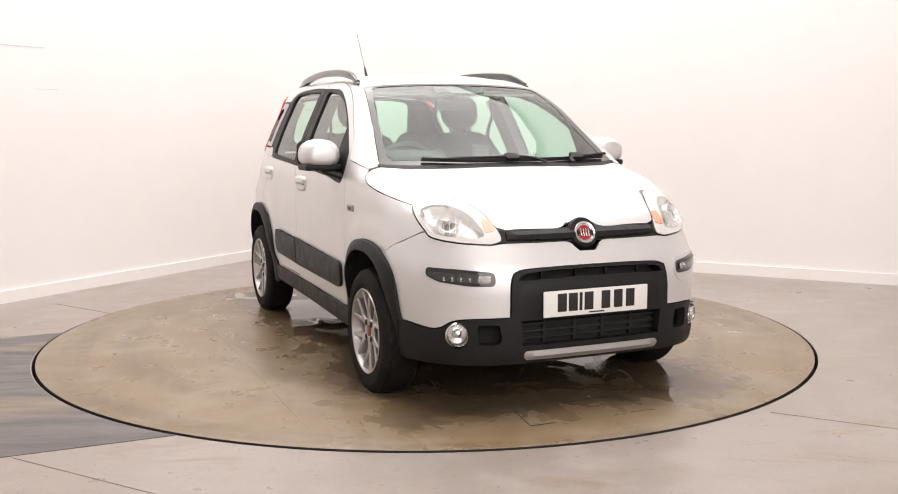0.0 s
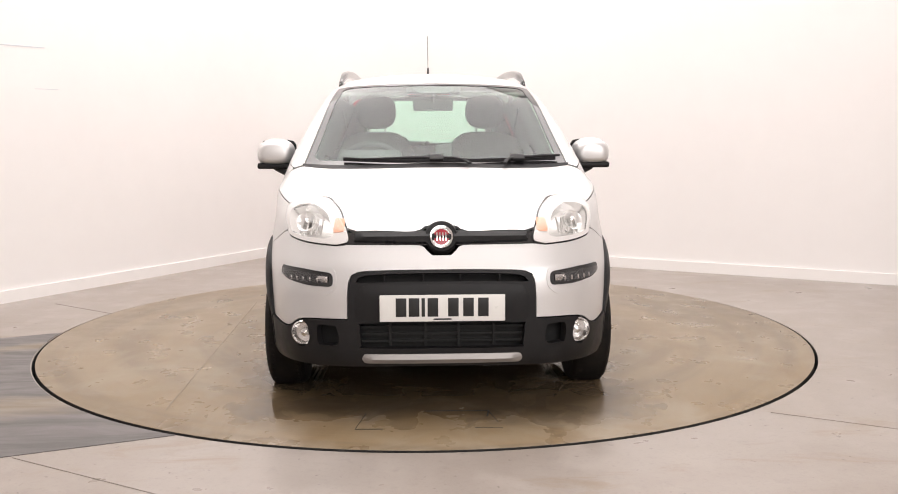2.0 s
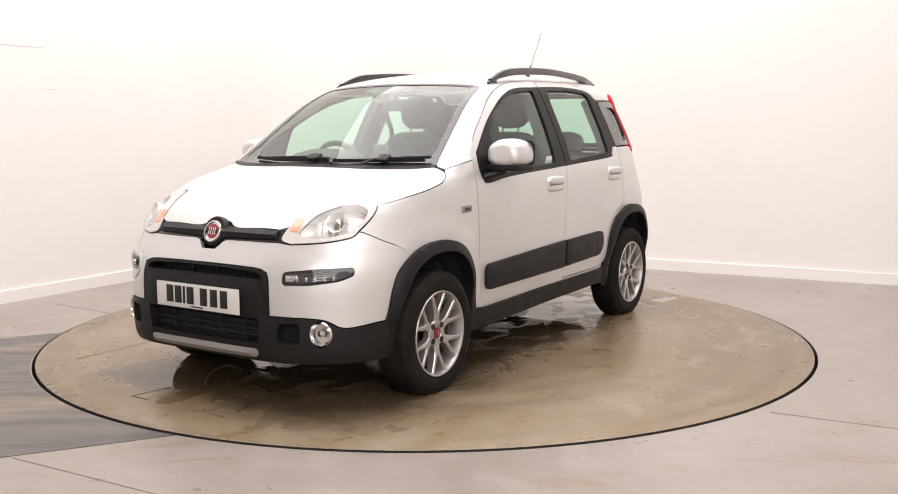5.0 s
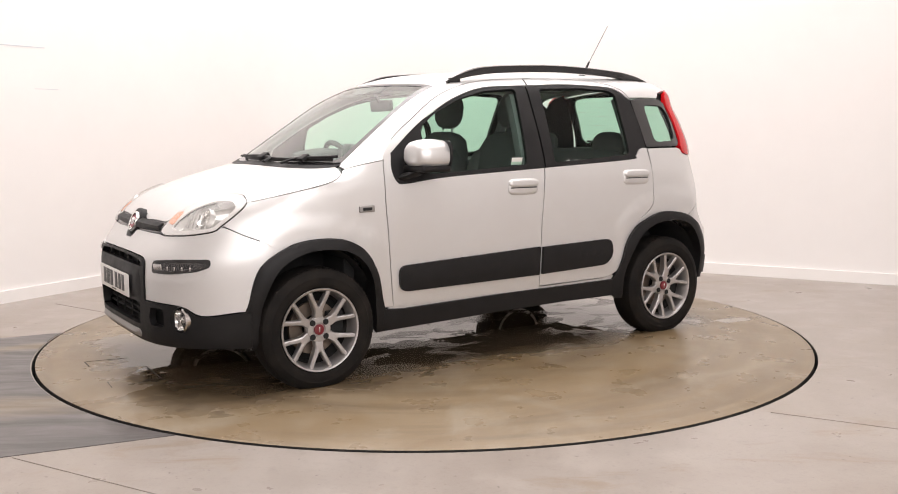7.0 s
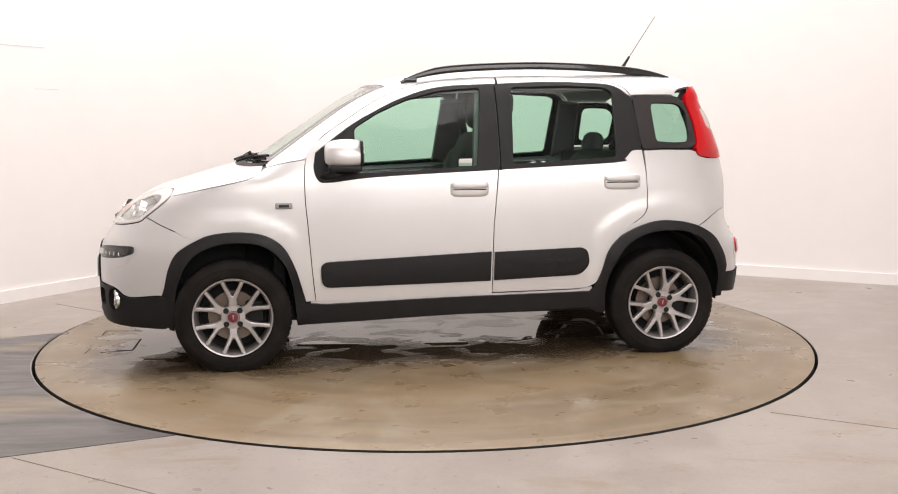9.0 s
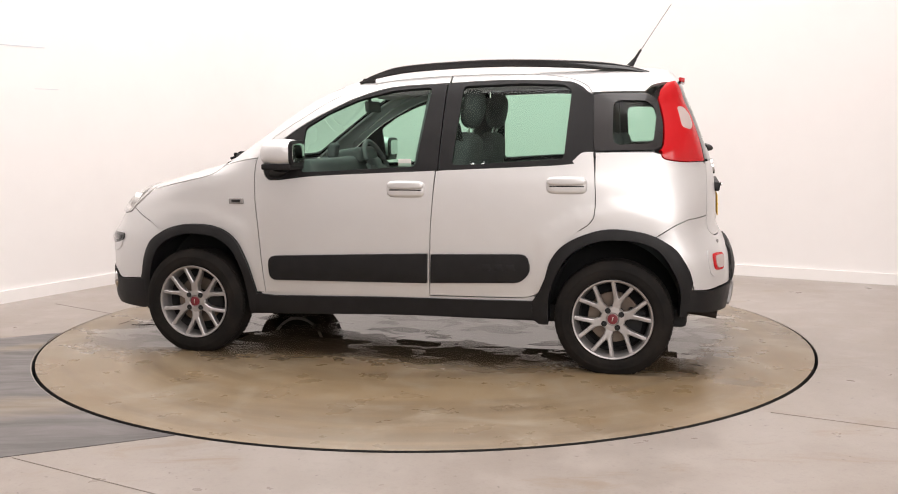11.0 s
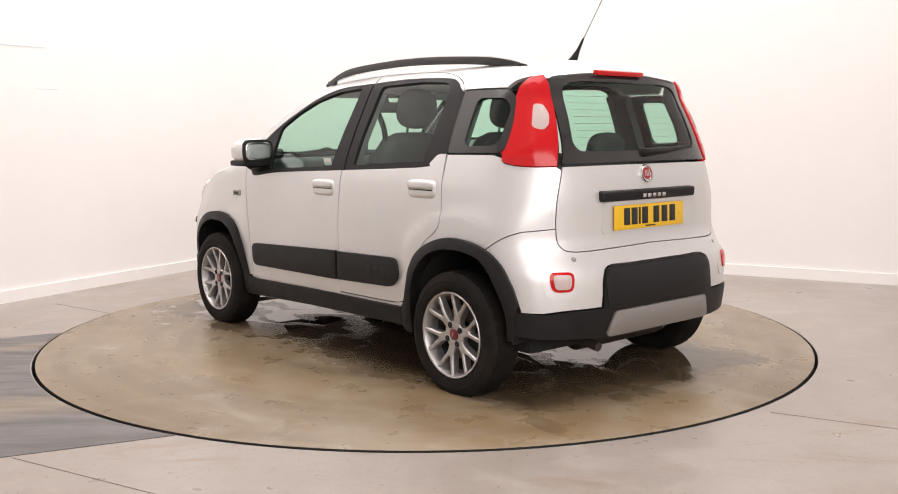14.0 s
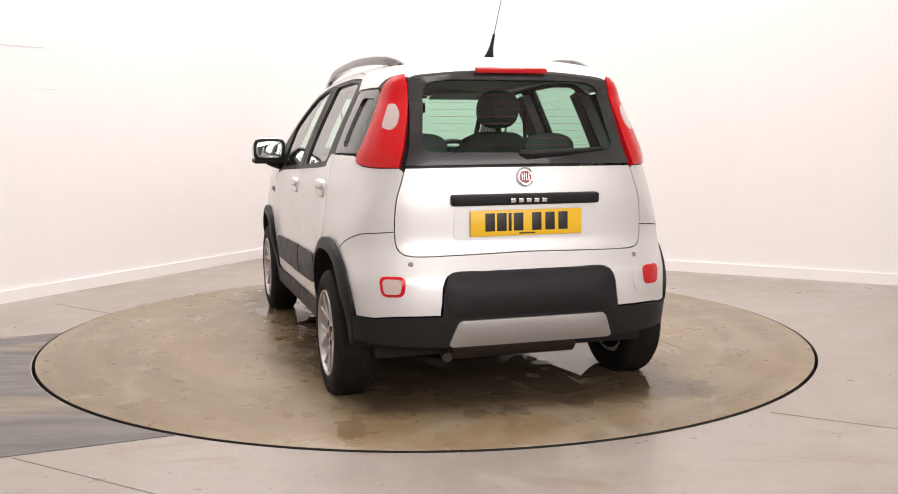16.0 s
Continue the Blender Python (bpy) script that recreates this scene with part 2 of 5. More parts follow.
def pillow(size, at=(0, 0, 0), turn=(0, 0, 0), p=3.2, n=24):
    """A padded cushion: a rounded block with bowed sides."""
    bm = bmesh.new()
    bmesh.ops.create_uvsphere(bm, u_segments=n, v_segments=n // 2, radius=1)
    for v in bm.verts:
        c = v.co
        k = (abs(c.x) ** p + abs(c.y) ** p + abs(c.z) ** p) ** (-1 / p)
        v.co = Vector((c.x * k * size[0] / 2, c.y * k * size[1] / 2, c.z * k * size[2] / 2))
    bm.transform(pose(*at, *turn))
    return bm


def circle(r, n=10, ry=None):
    return [(r * math.cos(2 * math.pi * i / n), (ry or r) * math.sin(2 * math.pi * i / n)) for i in range(n)]


def spline(pts, step=0.02):
    """A dense smooth curve through points of any dimension."""
    p = np.array(pts, float)
    if len(p) < 3:
        q = [p[0] + (p[1] - p[0]) * s for s in np.linspace(0, 1, max(2, int(np.linalg.norm(p[1] - p[0]) / step) + 1))]
        return np.array(q)
    e = np.concatenate([[2 * p[0] - p[1]], p, [2 * p[-1] - p[-2]]])
    out = []
    for i in range(1, len(e) - 2):
        a, b, c, d = e[i - 1:i + 3]
        n = max(2, int(np.linalg.norm(c - b) / step) + 1)
        for s in np.linspace(0, 1, n, endpoint=False):
            out.append(0.5 * (2 * b + (c - a) * s + (2 * a - 5 * b + 4 * c - d) * s * s + (3 * b - a - 3 * c + d) * s ** 3))
    return np.array(out + [p[-1]])


def rounded(pts, r=0.03):
    """A closed outline with its corners rounded off."""
    p = np.array(pts, float)
    p = p[np.linalg.norm(p - np.roll(p, 1, 0), axis=1) > 1e-4]
    out = []
    for a, b, c in zip(np.roll(p, 1, 0), p, np.roll(p, -1, 0)):
        u, v = a - b, c - b
        lu, lv = np.linalg.norm(u), np.linalg.norm(v)
        d = min(r, 0.45 * lu, 0.45 * lv)
        e, f = b + u / lu * d, b + v / lv * d
        out += [(1 - s) ** 2 * e + 2 * s * (1 - s) * b + s * s * f for s in np.linspace(0, 1, 5)]
    return np.array(out)


# ------------------------------------------------------------ the car's outer skin, as a field
def sm(x):
    x = np.clip(x, 0, 1)
    return x * x * (3 - 2 * x)


def smax(a, b, k):
    h = np.maximum(k - np.abs(a - b), 0) / k
    return np.maximum(a, b) + h * h * k / 4


def curve(x, pts):
    """A smooth curve through a few points (monotone cubic)."""
    px, py = np.array(pts, float).T
    d = np.diff(py) / np.diff(px)
    m = np.concatenate([[d[0]], np.where(d[1:] * d[:-1] > 0, 2 * d[1:] * d[:-1] / np.where(d[1:] + d[:-1] == 0, 1, d[1:] + d[:-1]), 0), [d[-1]]])
    x = np.clip(x, px[0], px[-1])
    i = np.clip(np.searchsorted(px, x) - 1, 0, len(px) - 2)
    h = px[i + 1] - px[i]
    s = (x - px[i]) / h
    return (py[i] * (1 + 2 * s) * (1 - s) ** 2 + m[i] * h * s * (1 - s) ** 2 + py[i + 1] * s * s * (3 - 2 * s) + m[i + 1] * h * s * s * (s - 1))


SIDE = [(0.15, 0.745), (0.3, 0.764), (0.5, 0.777), (0.8, 0.783), (0.95, 0.778), (1.05, 0.755), (1.2, 0.698), (1.35, 0.628), (1.45, 0.579), (1.6, 0.49)]
NOSE = [(0.2, 1.87), (0.28, 1.893), (0.4, 1.9), (0.52, 1.9), (0.62, 1.888), (0.72, 1.835), (0.78, 1.805), (0.84, 1.765), (0.95, 1.64), (1.3, 1.2)]
TAIL = [(0.2, -1.70), (0.32, -1.735), (0.45, -1.75), (0.58, -1.74), (0.66, -1.70), (0.74, -1.668), (0.9, -1.662), (1.02, -1.645), (1.1, -1.622), (1.3, -1.548), (1.45, -1.48), (1.6, -1.40)]
HOOD = [(0.2, 1.16), (1.0, 1.075), (1.2, 1.03), (1.46, 0.955), (1.62, 0.905), (1.74, 0.85), (1.82, 0.79), (1.95, 0.66)]
ROOF = [(-1.7, 1.48), (-1.45, 1.532), (-1.15, 1.562), (-0.4, 1.569), (0.1, 1.545), (0.4, 1.505), (1.0, 1.41)]


def side_y(x, z):
    x = np.clip(x, -1.9, 2.0)
    hi = sm((z - 0.6) / 0.4)
    y = curve(z, SIDE)
    y = y - np.maximum(x - 0.98, 0) ** 2 * (0.08 + 0.19 * hi)
    # the soft flares over the wheels
    df, dr = np.hypot((x - 1.17) / 1.04, z - 0.24), np.hypot((x + 1.19) / 1.04, z - 0.28)
    y = y + 0.007 * sm((0.572 - df) / 0.020) * sm((x - 0.80) / 0.06) * sm((1.66 - x) / 0.2)
    y = y + 0.008 * sm((0.580 - dr) / 0.020) * sm((-0.74 - x) / 0.06)
    return y - np.maximum(-0.9 - x, 0) ** 2 * (0.06 + 0.14 * sm((z - 0.72) / 0.36))


def nose_x(y, z):
    return curve(z, NOSE) - 0.024 - 0.20 * (np.minimum(np.abs(y), 0.9) / 0.675) ** 4.5


def tail_x(y, z):
    return curve(z, TAIL) + 0.028 + 0.060 * (np.minimum(np.abs(y), 0.9) / 0.6) ** 5


def top_z(x, y):
    y = np.clip(y, -0.9, 0.9)
    ws = 1.062 + 0.672 * (1.075 - x) - 0.18 * y * y
    roof = curve(x, ROOF) - 0.17 * y * y
    up = -smax(-ws, -roof, 0.10)
    hood = curve(x, HOOD) - 0.105 * y * y
    return smax(up, hood, 0.03)


def body_f(p):
    """Below zero inside the car's outer skin."""
    x, y, z = p[..., 0], p[..., 1], p[..., 2]
    ya = np.abs(y)
    f = smax(ya - side_y(x, z), (z - top_z(x, y)) * 0.85, 0.08 - 0.035 * sm((x - 0.95) / 0.3))
    f = smax(f, x - nose_x(y, z), 0.10)
    f = smax(f, tail_x(y, z) - x, 0.06 + 0.11 * sm((z - 0.75) / 0.25) * sm((1.46 - z) / 0.12))
    return smax(f, 0.2 - z, 0.06)


def skin(o, d, far=3.0):
    """Where rays from o along d first meet the skin."""
    d = d / np.linalg.norm(d, axis=-1, keepdims=True)
    t = np.zeros(len(o))
    for _ in range(140):
        t = np.minimum(t + 0.55 * body_f(o + d * t[:, None]), far)
    return o + d * t[:, None]


def skin_normal(p):
    e = 0.002
    g = np.stack([body_f(p + np.eye(3)[i] * e) - body_f(p - np.eye(3)[i] * e) for i in range(3)], -1)
    return g / np.linalg.norm(g, axis=-1, keepdims=True)


def at_side(pts):
    """Points (x, z) of the left flank, put on the skin."""
    p = np.array(pts, float)
    z = p[:, 1].copy()
    for _ in range(30):
        h = skin(np.stack([p[:, 0], np.full(len(p), 1.6), z], -1), np.tile([0, -1.0, 0], (len(p), 1)))
        bad = body_f(h) > 0.004
        if not bad.any():
            break
        z = np.where(bad, z - 0.004, z)
    return h


AXIS = {"nose": 1.0, "aft": -0.7}


def flat_of(way, p):
    x, y, z = np.array(p, float).T
    if way == "cabin":
        return np.stack([x, np.arctan2(y, z - 0.8) * 0.75], -1)
    if way in AXIS:
        s = 1 if way == "nose" else -1
        return np.stack([np.arctan2(y, s * (x - AXIS[way])) * 0.8, z], -1)
    return np.stack([x, y] if way == "top" else [y, z], -1)


def cast(way, q):
    a, b = q.T
    o = np.zeros((len(q), 3))
    d = np.zeros((len(q), 3))
    if way == "cabin":
        d = -np.stack([0 * a, np.sin(b / 0.75), np.cos(b / 0.75)], -1)
        o = np.stack([a, 0 * a, 0 * a + 0.8], -1) - d * 1.6
    elif way in AXIS:
        s = 1 if way == "nose" else -1
        d = -np.stack([s * np.cos(a / 0.8), np.sin(a / 0.8), 0 * a], -1)
        o = np.stack([0 * a + AXIS[way], 0 * a, b], -1) - d * 1.8
    elif way == "top":
        d[:, 2] = -1
        o = np.stack([a, b, 0 * a + 2], -1)
    else:
        s = 1 if way == "front" else -1
        d[:, 0] = -s
        o = np.stack([0 * a + 2.4 * s, a, b], -1)
    return skin(o, d)


def inside(q, poly):
    x, y = q.T
    px, py = poly.T
    qx, qy = np.roll(px, -1), np.roll(py, -1)
    c = np.zeros(len(q), bool)
    for i in range(len(poly)):
        hit = ((py[i] > y) != (qy[i] > y)) & (x < (qx[i] - px[i]) * (y - py[i]) / (qy[i] - py[i] + 1e-12) + px[i])
        c ^= hit
    return c


def dense(poly, step):
    out = []
    for a, b in zip(poly, np.roll(poly, -1, 0)):
        n = max(1, int(np.ceil(np.linalg.norm(b - a) / step)))
        out += [a + (b - a) * i / n for i in range(n)]
    p = np.array(out)
    keep = np.linalg.norm(p - np.roll(p, 1, 0), axis=1) > 1e-4
    return p[keep]


def inset_poly(p, d):
    t = np.roll(p, -1, 0) - np.roll(p, 1, 0)
    t /= np.linalg.norm(t, axis=1, keepdims=True) + 1e-9
    area = np.sum(p[:, 0] * np.roll(p[:, 1], -1) - np.roll(p[:, 0], -1) * p[:, 1])
    n = np.stack([-t[:, 1], t[:, 0]], -1) * (1 if area > 0 else -1)
    return p + n * d


from mathutils.geometry import delaunay_2d_cdt


def sheet(way, outline, holes=(), off=0.0, depth=0.014, cell=0.028, gap=0.0022, bulge=0.0, flare=None):
    """A panel: an outline on the skin filled with a fine mesh, raised by off, its rims turned inwards by depth. bulge: how far its middle stands proud."""
    polys = [inset_poly(dense(flat_of(way, outline), cell), gap)] + [dense(flat_of(way, h), cell) for h in holes]
    lo, hi = polys[0].min(0), polys[0].max(0)
    gx, gy = np.meshgrid(np.arange(lo[0], hi[0], cell), np.arange(lo[1], hi[1], cell))
    g = np.stack([gx.ravel() + 0.37 * cell * (np.arange(gx.size) // gx.shape[1] % 2), gy.ravel()], -1)
    ok = inside(g, polys[0])
    for h in polys[1:]:
        ok &= ~inside(g, h)
    edge = np.concatenate(polys)
    g = g[ok]
    if len(g):
        g = g[np.min(np.linalg.norm(g[:, None] - edge[None], axis=2), axis=1) > 0.45 * cell]
    pts, con, base = np.concatenate([edge, g]), [], 0
    for p in polys:
        con += [(base + i, base + (i + 1) % len(p)) for i in range(len(p))]
        base += len(p)
    vs, _, fs, _, _, _ = delaunay_2d_cdt([Vector(p) for p in pts], con, [], 0, 1e-6)
    q = np.array([tuple(v) for v in vs])
    fs = np.array([f for f in fs if len(f) == 3])
    mid = q[fs].mean(1)
    ok = inside(mid, polys[0])
    for h in polys[1:]:
        ok &= ~inside(mid, h)
    fs = fs[ok]
    v = cast(way, q)
    n = skin_normal(v)
    lift = np.full(len(q), off)
    if bulge:
        dist = np.min(np.linalg.norm(q[:, None] - polys[0][None], axis=2), axis=1)
        lift = lift + bulge * np.sqrt(np.clip(dist / max(dist.max(), 1e-6), 0, 1))
    if flare:
        line, wide, much = flare
        near = np.min(np.linalg.norm(q[:, None] - flat_of(way, line)[None], axis=2), axis=1)
        lift = lift + much * np.clip(1 - near / wide, 0, 1) ** 0.7 * sm((v[:, 2] - 0.34) / 0.22)
    v = v + n * lift[:, None]
    # faces outwards
    a, b, c = v[fs[:, 0]], v[fs[:, 1]], v[fs[:, 2]]
    flip = np.sum(np.cross(b - a, c - a) * n[fs[:, 0]], axis=1) < 0
    fs[flip] = fs[flip][:, ::-1]
    faces = [tuple(f) for f in fs]
    seen = {}
    for f in faces:
        for i in range(3):
            seen[(f[i], f[(i + 1) % 3])] = 1
    rim = [e for e in seen if (e[1], e[0]) not in seen]
    low, verts = {}, list(v)
    for i in {i for e in rim for i in e}:
        low[i] = len(verts)
        verts.append(v[i] - n[i] * depth)
    faces += [(b, a, low[a], low[b]) for a, b in rim]
    return np.array(verts), faces


def mirror(mesh):
    v, f = mesh
    return v * [1, -1, 1], [tuple(reversed(q)) for q in f]


def both(name, mesh, mat, parent, label=""):
    return put(name, *mesh, mat, parent, label), put(name, *mirror(mesh), mat, parent, label)


def sym(half):
    """The left half of an outline, from the middle round to the middle, made whole."""
    h = np.array(half, float)
    return np.concatenate([h, (h * [1, -1, 1])[::-1]])


# ------------------------------------------------------------ the room
def room():
    corner = Vector((-1.135, 4.24, 0))
    # directions of the two walls from the corner
    dl = (Vector((-3.063, 1.044, 0)) - corner).normalized()
    dr = (Vector((3.697, 1.557, 0)) - corner).normalized()
    la, lb = 11.5, 10.5
    r = 0.95
    arc = []
    p0, p1 = corner + dl * r, corner + dr * r
    for i in range(25):
        s = i / 24
        arc.append((1 - s) ** 2 * p0 + 2 * s * (1 - s) * corner + s * s * p1)
    a, b = corner + dl * la, corner + dr * lb
    far = a + dr * lb
    inner = [a] + arc + [b]

    def wall(name, pts, h, thick, mat, z0=0.0, label="", cat="wall"):
        bm = bmesh.new()
        n = len(pts)
        off = []
        for i, p in enumerate(pts):
            d = (pts[min(i + 1, n - 1)] - pts[max(i - 1, 0)]).normalized()
            off.append(p + Vector((-d.y, d.x, 0)) * thick)
        rows = [[bm.verts.new((q.x, q.y, zz)) for q in line] for line, zz in ((pts, z0), (pts, h), (off, h), (off, z0))]
        for k in range(4):
            u, w = rows[k], rows[(k + 1) % 4]
            for i in range(n - 1):
                bm.faces.new((u[i], u[i + 1], w[i + 1], w[i]))
        bm.faces.new([q[0] for q in rows])
        bm.faces.new([q[-1] for q in rows][::-1])
        ob = part(name, bm, mat, None, label)
        return tagged(ob, label, cat, kind="structure")

    wall("wall_back", inner, ROOM_H, 0.2, WALL, -0.05, "white painted studio walls meeting in a soft rounded corner")
    wall("wall_right", [b, far], ROOM_H, 0.2, WALL, -0.05, "plain white painted studio wall")
    wall("wall_front", [far, a], ROOM_H, 0.2, WALL, -0.05, "plain white painted studio wall")

    def inward(pts, d):
        n = len(pts)
        out = []
        for i, p in enumerate(pts):
            t = (pts[min(i + 1, n - 1)] - pts[max(i - 1, 0)]).normalized()
            out.append(p + Vector((t.y, -t.x, 0)) * d)
        return out
    wall("baseboard", inward(inner, 0.018), 0.085, 0.0175, SKIRT, -0.005, "white painted skirting board along the wall", "skirting board")

    # floor with a round opening for the turntable, and the damp slab strip as a piece of its own
    def slab(name, outer, hole, mat, z, label, cat):
        polys = [np.array(outer, float)] + ([np.array(hole, float)] if hole is not None else [])
        pts, con, base = np.concatenate(polys), [], 0
        for p in polys:
            con += [(base + i, base + (i + 1) % len(p)) for i in range(len(p))]
            base += len(p)
        vs, _, fs, _, _, _ = delaunay_2d_cdt([Vector(p) for p in pts], con, [], 0, 1e-7)
        q = np.array([tuple(v) for v in vs])
        f = [tuple(t) for t in fs]
        mid = np.array([q[list(t)].mean(0) for t in f])
        ok = inside(mid, polys[0])
        if hole is not None:
            ok &= ~inside(mid, polys[1])
        f = [t for t, k in zip(f, ok) if k]
        v = [(x, y, z) for x, y in q]
        f = [t if np.cross(q[t[1]] - q[t[0]], q[t[2]] - q[t[0]]) > 0 else t[::-1] for t in f]
        n = len(v)
        seen = {(t[i], t[(i + 1) % len(t)]) for t in f for i in range(len(t))}
        rim = [e for e in seen if (e[1], e[0]) not in seen]
        v += [(x, y, z - 0.05) for x, y in q]
        f += [(d2, c2, c2 + n, d2 + n) for c2, d2 in rim]
        return tagged(put(name, v, f, mat, None, "", False), label, cat, kind="structure")

    R = 2.241
    ring = [(R * math.cos(2 * math.pi * i / 160), R * math.sin(2 * math.pi * i / 160)) for i in range(160)]
    e = 0.3
    room_poly = [tuple((corner - (dl + dr) * e).xy), tuple((a + (dl - dr) * e).xy), tuple((far + (dl + dr) * e).xy), tuple((b + (dr - dl) * e).xy)]
    slab("floor", room_poly, ring, CONCRETE, -0.005, "worn grey-brown concrete floor with stains and fine joints", "floor")
    # damp strip, just above the floor, cut by the turntable's edge
    a0, a1 = math.atan2(-1.98, -1.021), math.atan2(0.018, -2.266) - 2 * math.pi
    edge = [((R + 0.006) * math.cos(t), (R + 0.006) * math.sin(t)) for t in np.linspace(a0, a1, 30)]
    strip = edge + [(-3.4, -0.52), (-4.6, -1.2), (-4.6, -3.4), (-2.6, -2.66), (-1.622, -2.242)]
    slab("damp_floor_strip", strip, None, DAMP, -0.002, "darker smooth grey concrete strip with a tan streak", "floor")
    bm = bmesh.new()
    bmesh.ops.create_cube(bm, size=1)
    for v in bm.verts:
        v.co = Vector((v.co.x * 16, v.co.y * 16, v.co.z * 0.2))
    bm.transform(pose(*(((a + b) / 2).xy), ROOM_H + 0.1, 0, 0, 30))
    tagged(part("ceiling", bm, WALL, None, "", False), "plain white ceiling high over the studio", "ceiling", kind="structure")
    # pit below the turntable, its walls coloured dark for the shade in the gap
    pit = turned([(-0.25, 0.001), (-0.25, 2.2405), (-0.009, 2.2405)], 96, "z")
    tagged(part("turntable_pit", pit, SEAM, None), "shallow pit under the turntable, coloured dark for shade", "pit", kind="structure")
    # saw-cut floor joints
    JOINT = material("joint_filler", (0.25, 0.218, 0.19), 0.7)

    def joint(x0, y0, x1, y1, w):
        d = Vector((x1 - x0, y1 - y0, 0))
        bm = block((d.length, w, 0.003), ((x0 + x1) / 2, (y0 + y1) / 2, -0.0046), (0, 0, math.degrees(math.atan2(d.y, d.x))), 0)
        tagged(part("floor_joint", bm, JOINT, None, "", False), "thin saw-cut joint in the concrete", "joint", kind="structure")
    joint(-1.578, -2.243, 0.3, -3.36, 0.004)
    joint(1.489, -1.765, 4.2, -3.3, 0.004)
    joint(-2.66, 1.02, -2.12, 0.62, 0.006)
    return dl, dr, corner


DL, DR, CORNER = room()


def lamp_panel(m, sx, sy, per):
    e = new("unseen_softbox", None)
    e.matrix_world = m
    for s in (1, -1):
        part("frame", block((sx + 0.1, 0.05, 0.14), (0, s * (sy / 2 + 0.025), -0.07), bevel=0.004), SKIRT, e)
        part("frame", block((0.05, sy, 0.14), (s * (sx / 2 + 0.025), 0, -0.07), bevel=0.004), SKIRT, e)
    part("back_panel", block((sx, sy, 0.01), (0, 0, -0.05), bevel=0.002), SKIRT, e)
    # stands made up to hold the light panel added behind the camera
    if m.translation.z < ROOM_H - 0.1:
        for s in (1, -1):
            top = m @ Vector((s * sx * 0.36, 0, 0.03))
            bm = sweep([(top.x, top.y, 0.02), (top.x, top.y, top.z)], circle(0.025, 10))
            block((0.7, 0.05, 0.03), (top.x, top.y, 0.017), (0, 0, 20), 0.005, into=bm)
            block((0.05, 0.7, 0.03), (top.x, top.y, 0.017), (0, 0, 20), 0.005, into=bm)
            bm.transform(m.inverted())
            part("stand", bm, BLACK, e, "black metal stand pole with a cross foot, added under the unseen panel")
    tagged(e, "large white framed light panel out of view, added to light the studio", "studio light", "studio softboxes")


for lamp in LAMPS:
    lamp_panel(*lamp)


# ------------------------------------------------------------ the turntable
def turntable():
    e = new("turntable", None)
    R = 2.223
    part("deck", turned([(0.0, 0.0005), (0.0, 1.0), (0.0, R - 0.003), (-0.0015, R), (-0.16, R), (-0.16, 0.0005)], 180, "z"), TABLE, e, "tan stained concrete deck, wet and coloured darker for shade under the car")
    # the rim's dark colour carries the shade of the gap round the deck
    part("rim", turned([(-0.0015, R + 0.0005), (-0.15, R + 0.0005), (-0.15, R - 0.01)], 180, "z"), SEAM, e, "rim of the deck, coloured dark for the shade in the gap")
    tagged(e, "large round turntable with a tan stained wet deck", "turntable")
    return e


table = turntable()
# ------------------------------------------------------------ the car
car = new("hatchback_car", None)
tagged(car, "small silver hatchback car with black plastic cladding on a turntable", "car")


def S(*pts):
    return at_side(pts)


def rev(a):
    return np.asarray(a)[::-1]


def join(*runs):
    return np.concatenate([np.atleast_2d(np.asarray(r, float)) for r in runs])


def curve3(pts, step=0.03):
    return spline(pts, step)


# seams on the flank, as (x, z)
SEAM_FRONT = spline([(0.736, 0.342), (0.750, 0.481), (0.768, 0.719), (0.780, 0.866), (0.781, 1.011), (0.770, 1.083), (0.737, 1.140), (0.663, 1.207), (0.543, 1.287), (0.390, 1.383), (0.234, 1.446), (0.045, 1.486), (-0.114, 1.500), (-0.262, 1.507)])
SEAM_MID = spline([(-0.262, 1.507), (-0.246, 1.25), (-0.229, 1.031), (-0.213, 0.853), (-0.201, 0.703), (-0.196, 0.5), (-0.194, 0.36)])
SEAM_TOP = spline([(-0.262, 1.507), (-0.501, 1.511), (-0.728, 1.505), (-0.882, 1.485), (-0.975, 1.448), (-1.010, 1.405)])
SEAM_REAR = spline([(-1.032, 1.112), (-1.043, 0.994), (-1.048, 0.841), (-1.029, 0.764), (-0.945, 0.702)])
ARCH_F = spline([(1.505, 0.394), (1.489, 0.434), (1.464, 0.537), (1.423, 0.611), (1.335, 0.669), (1.248, 0.700), (1.133, 0.711), (1.019, 0.700), (0.934, 0.663), (0.878, 0.603), (0.837, 0.513), (0.810, 0.422), (0.788, 0.342)])
ARCH_FI = spline([(1.452, 0.215), (1.442, 0.330), (1.428, 0.434), (1.367, 0.567), (1.279, 0.633), (1.164, 0.661), (1.021, 0.650), (0.922, 0.589), (0.867, 0.484), (0.842, 0.332), (0.834, 0.225)])
ARCH_R = spline([(-0.735, 0.352), (-0.771, 0.402), (-0.801, 0.475), (-0.830, 0.568), (-0.892, 0.644), (-1.004, 0.703), (-1.135, 0.731), (-1.306, 0.710), (-1.430, 0.644), (-1.500, 0.545), (-1.525, 0.470)])
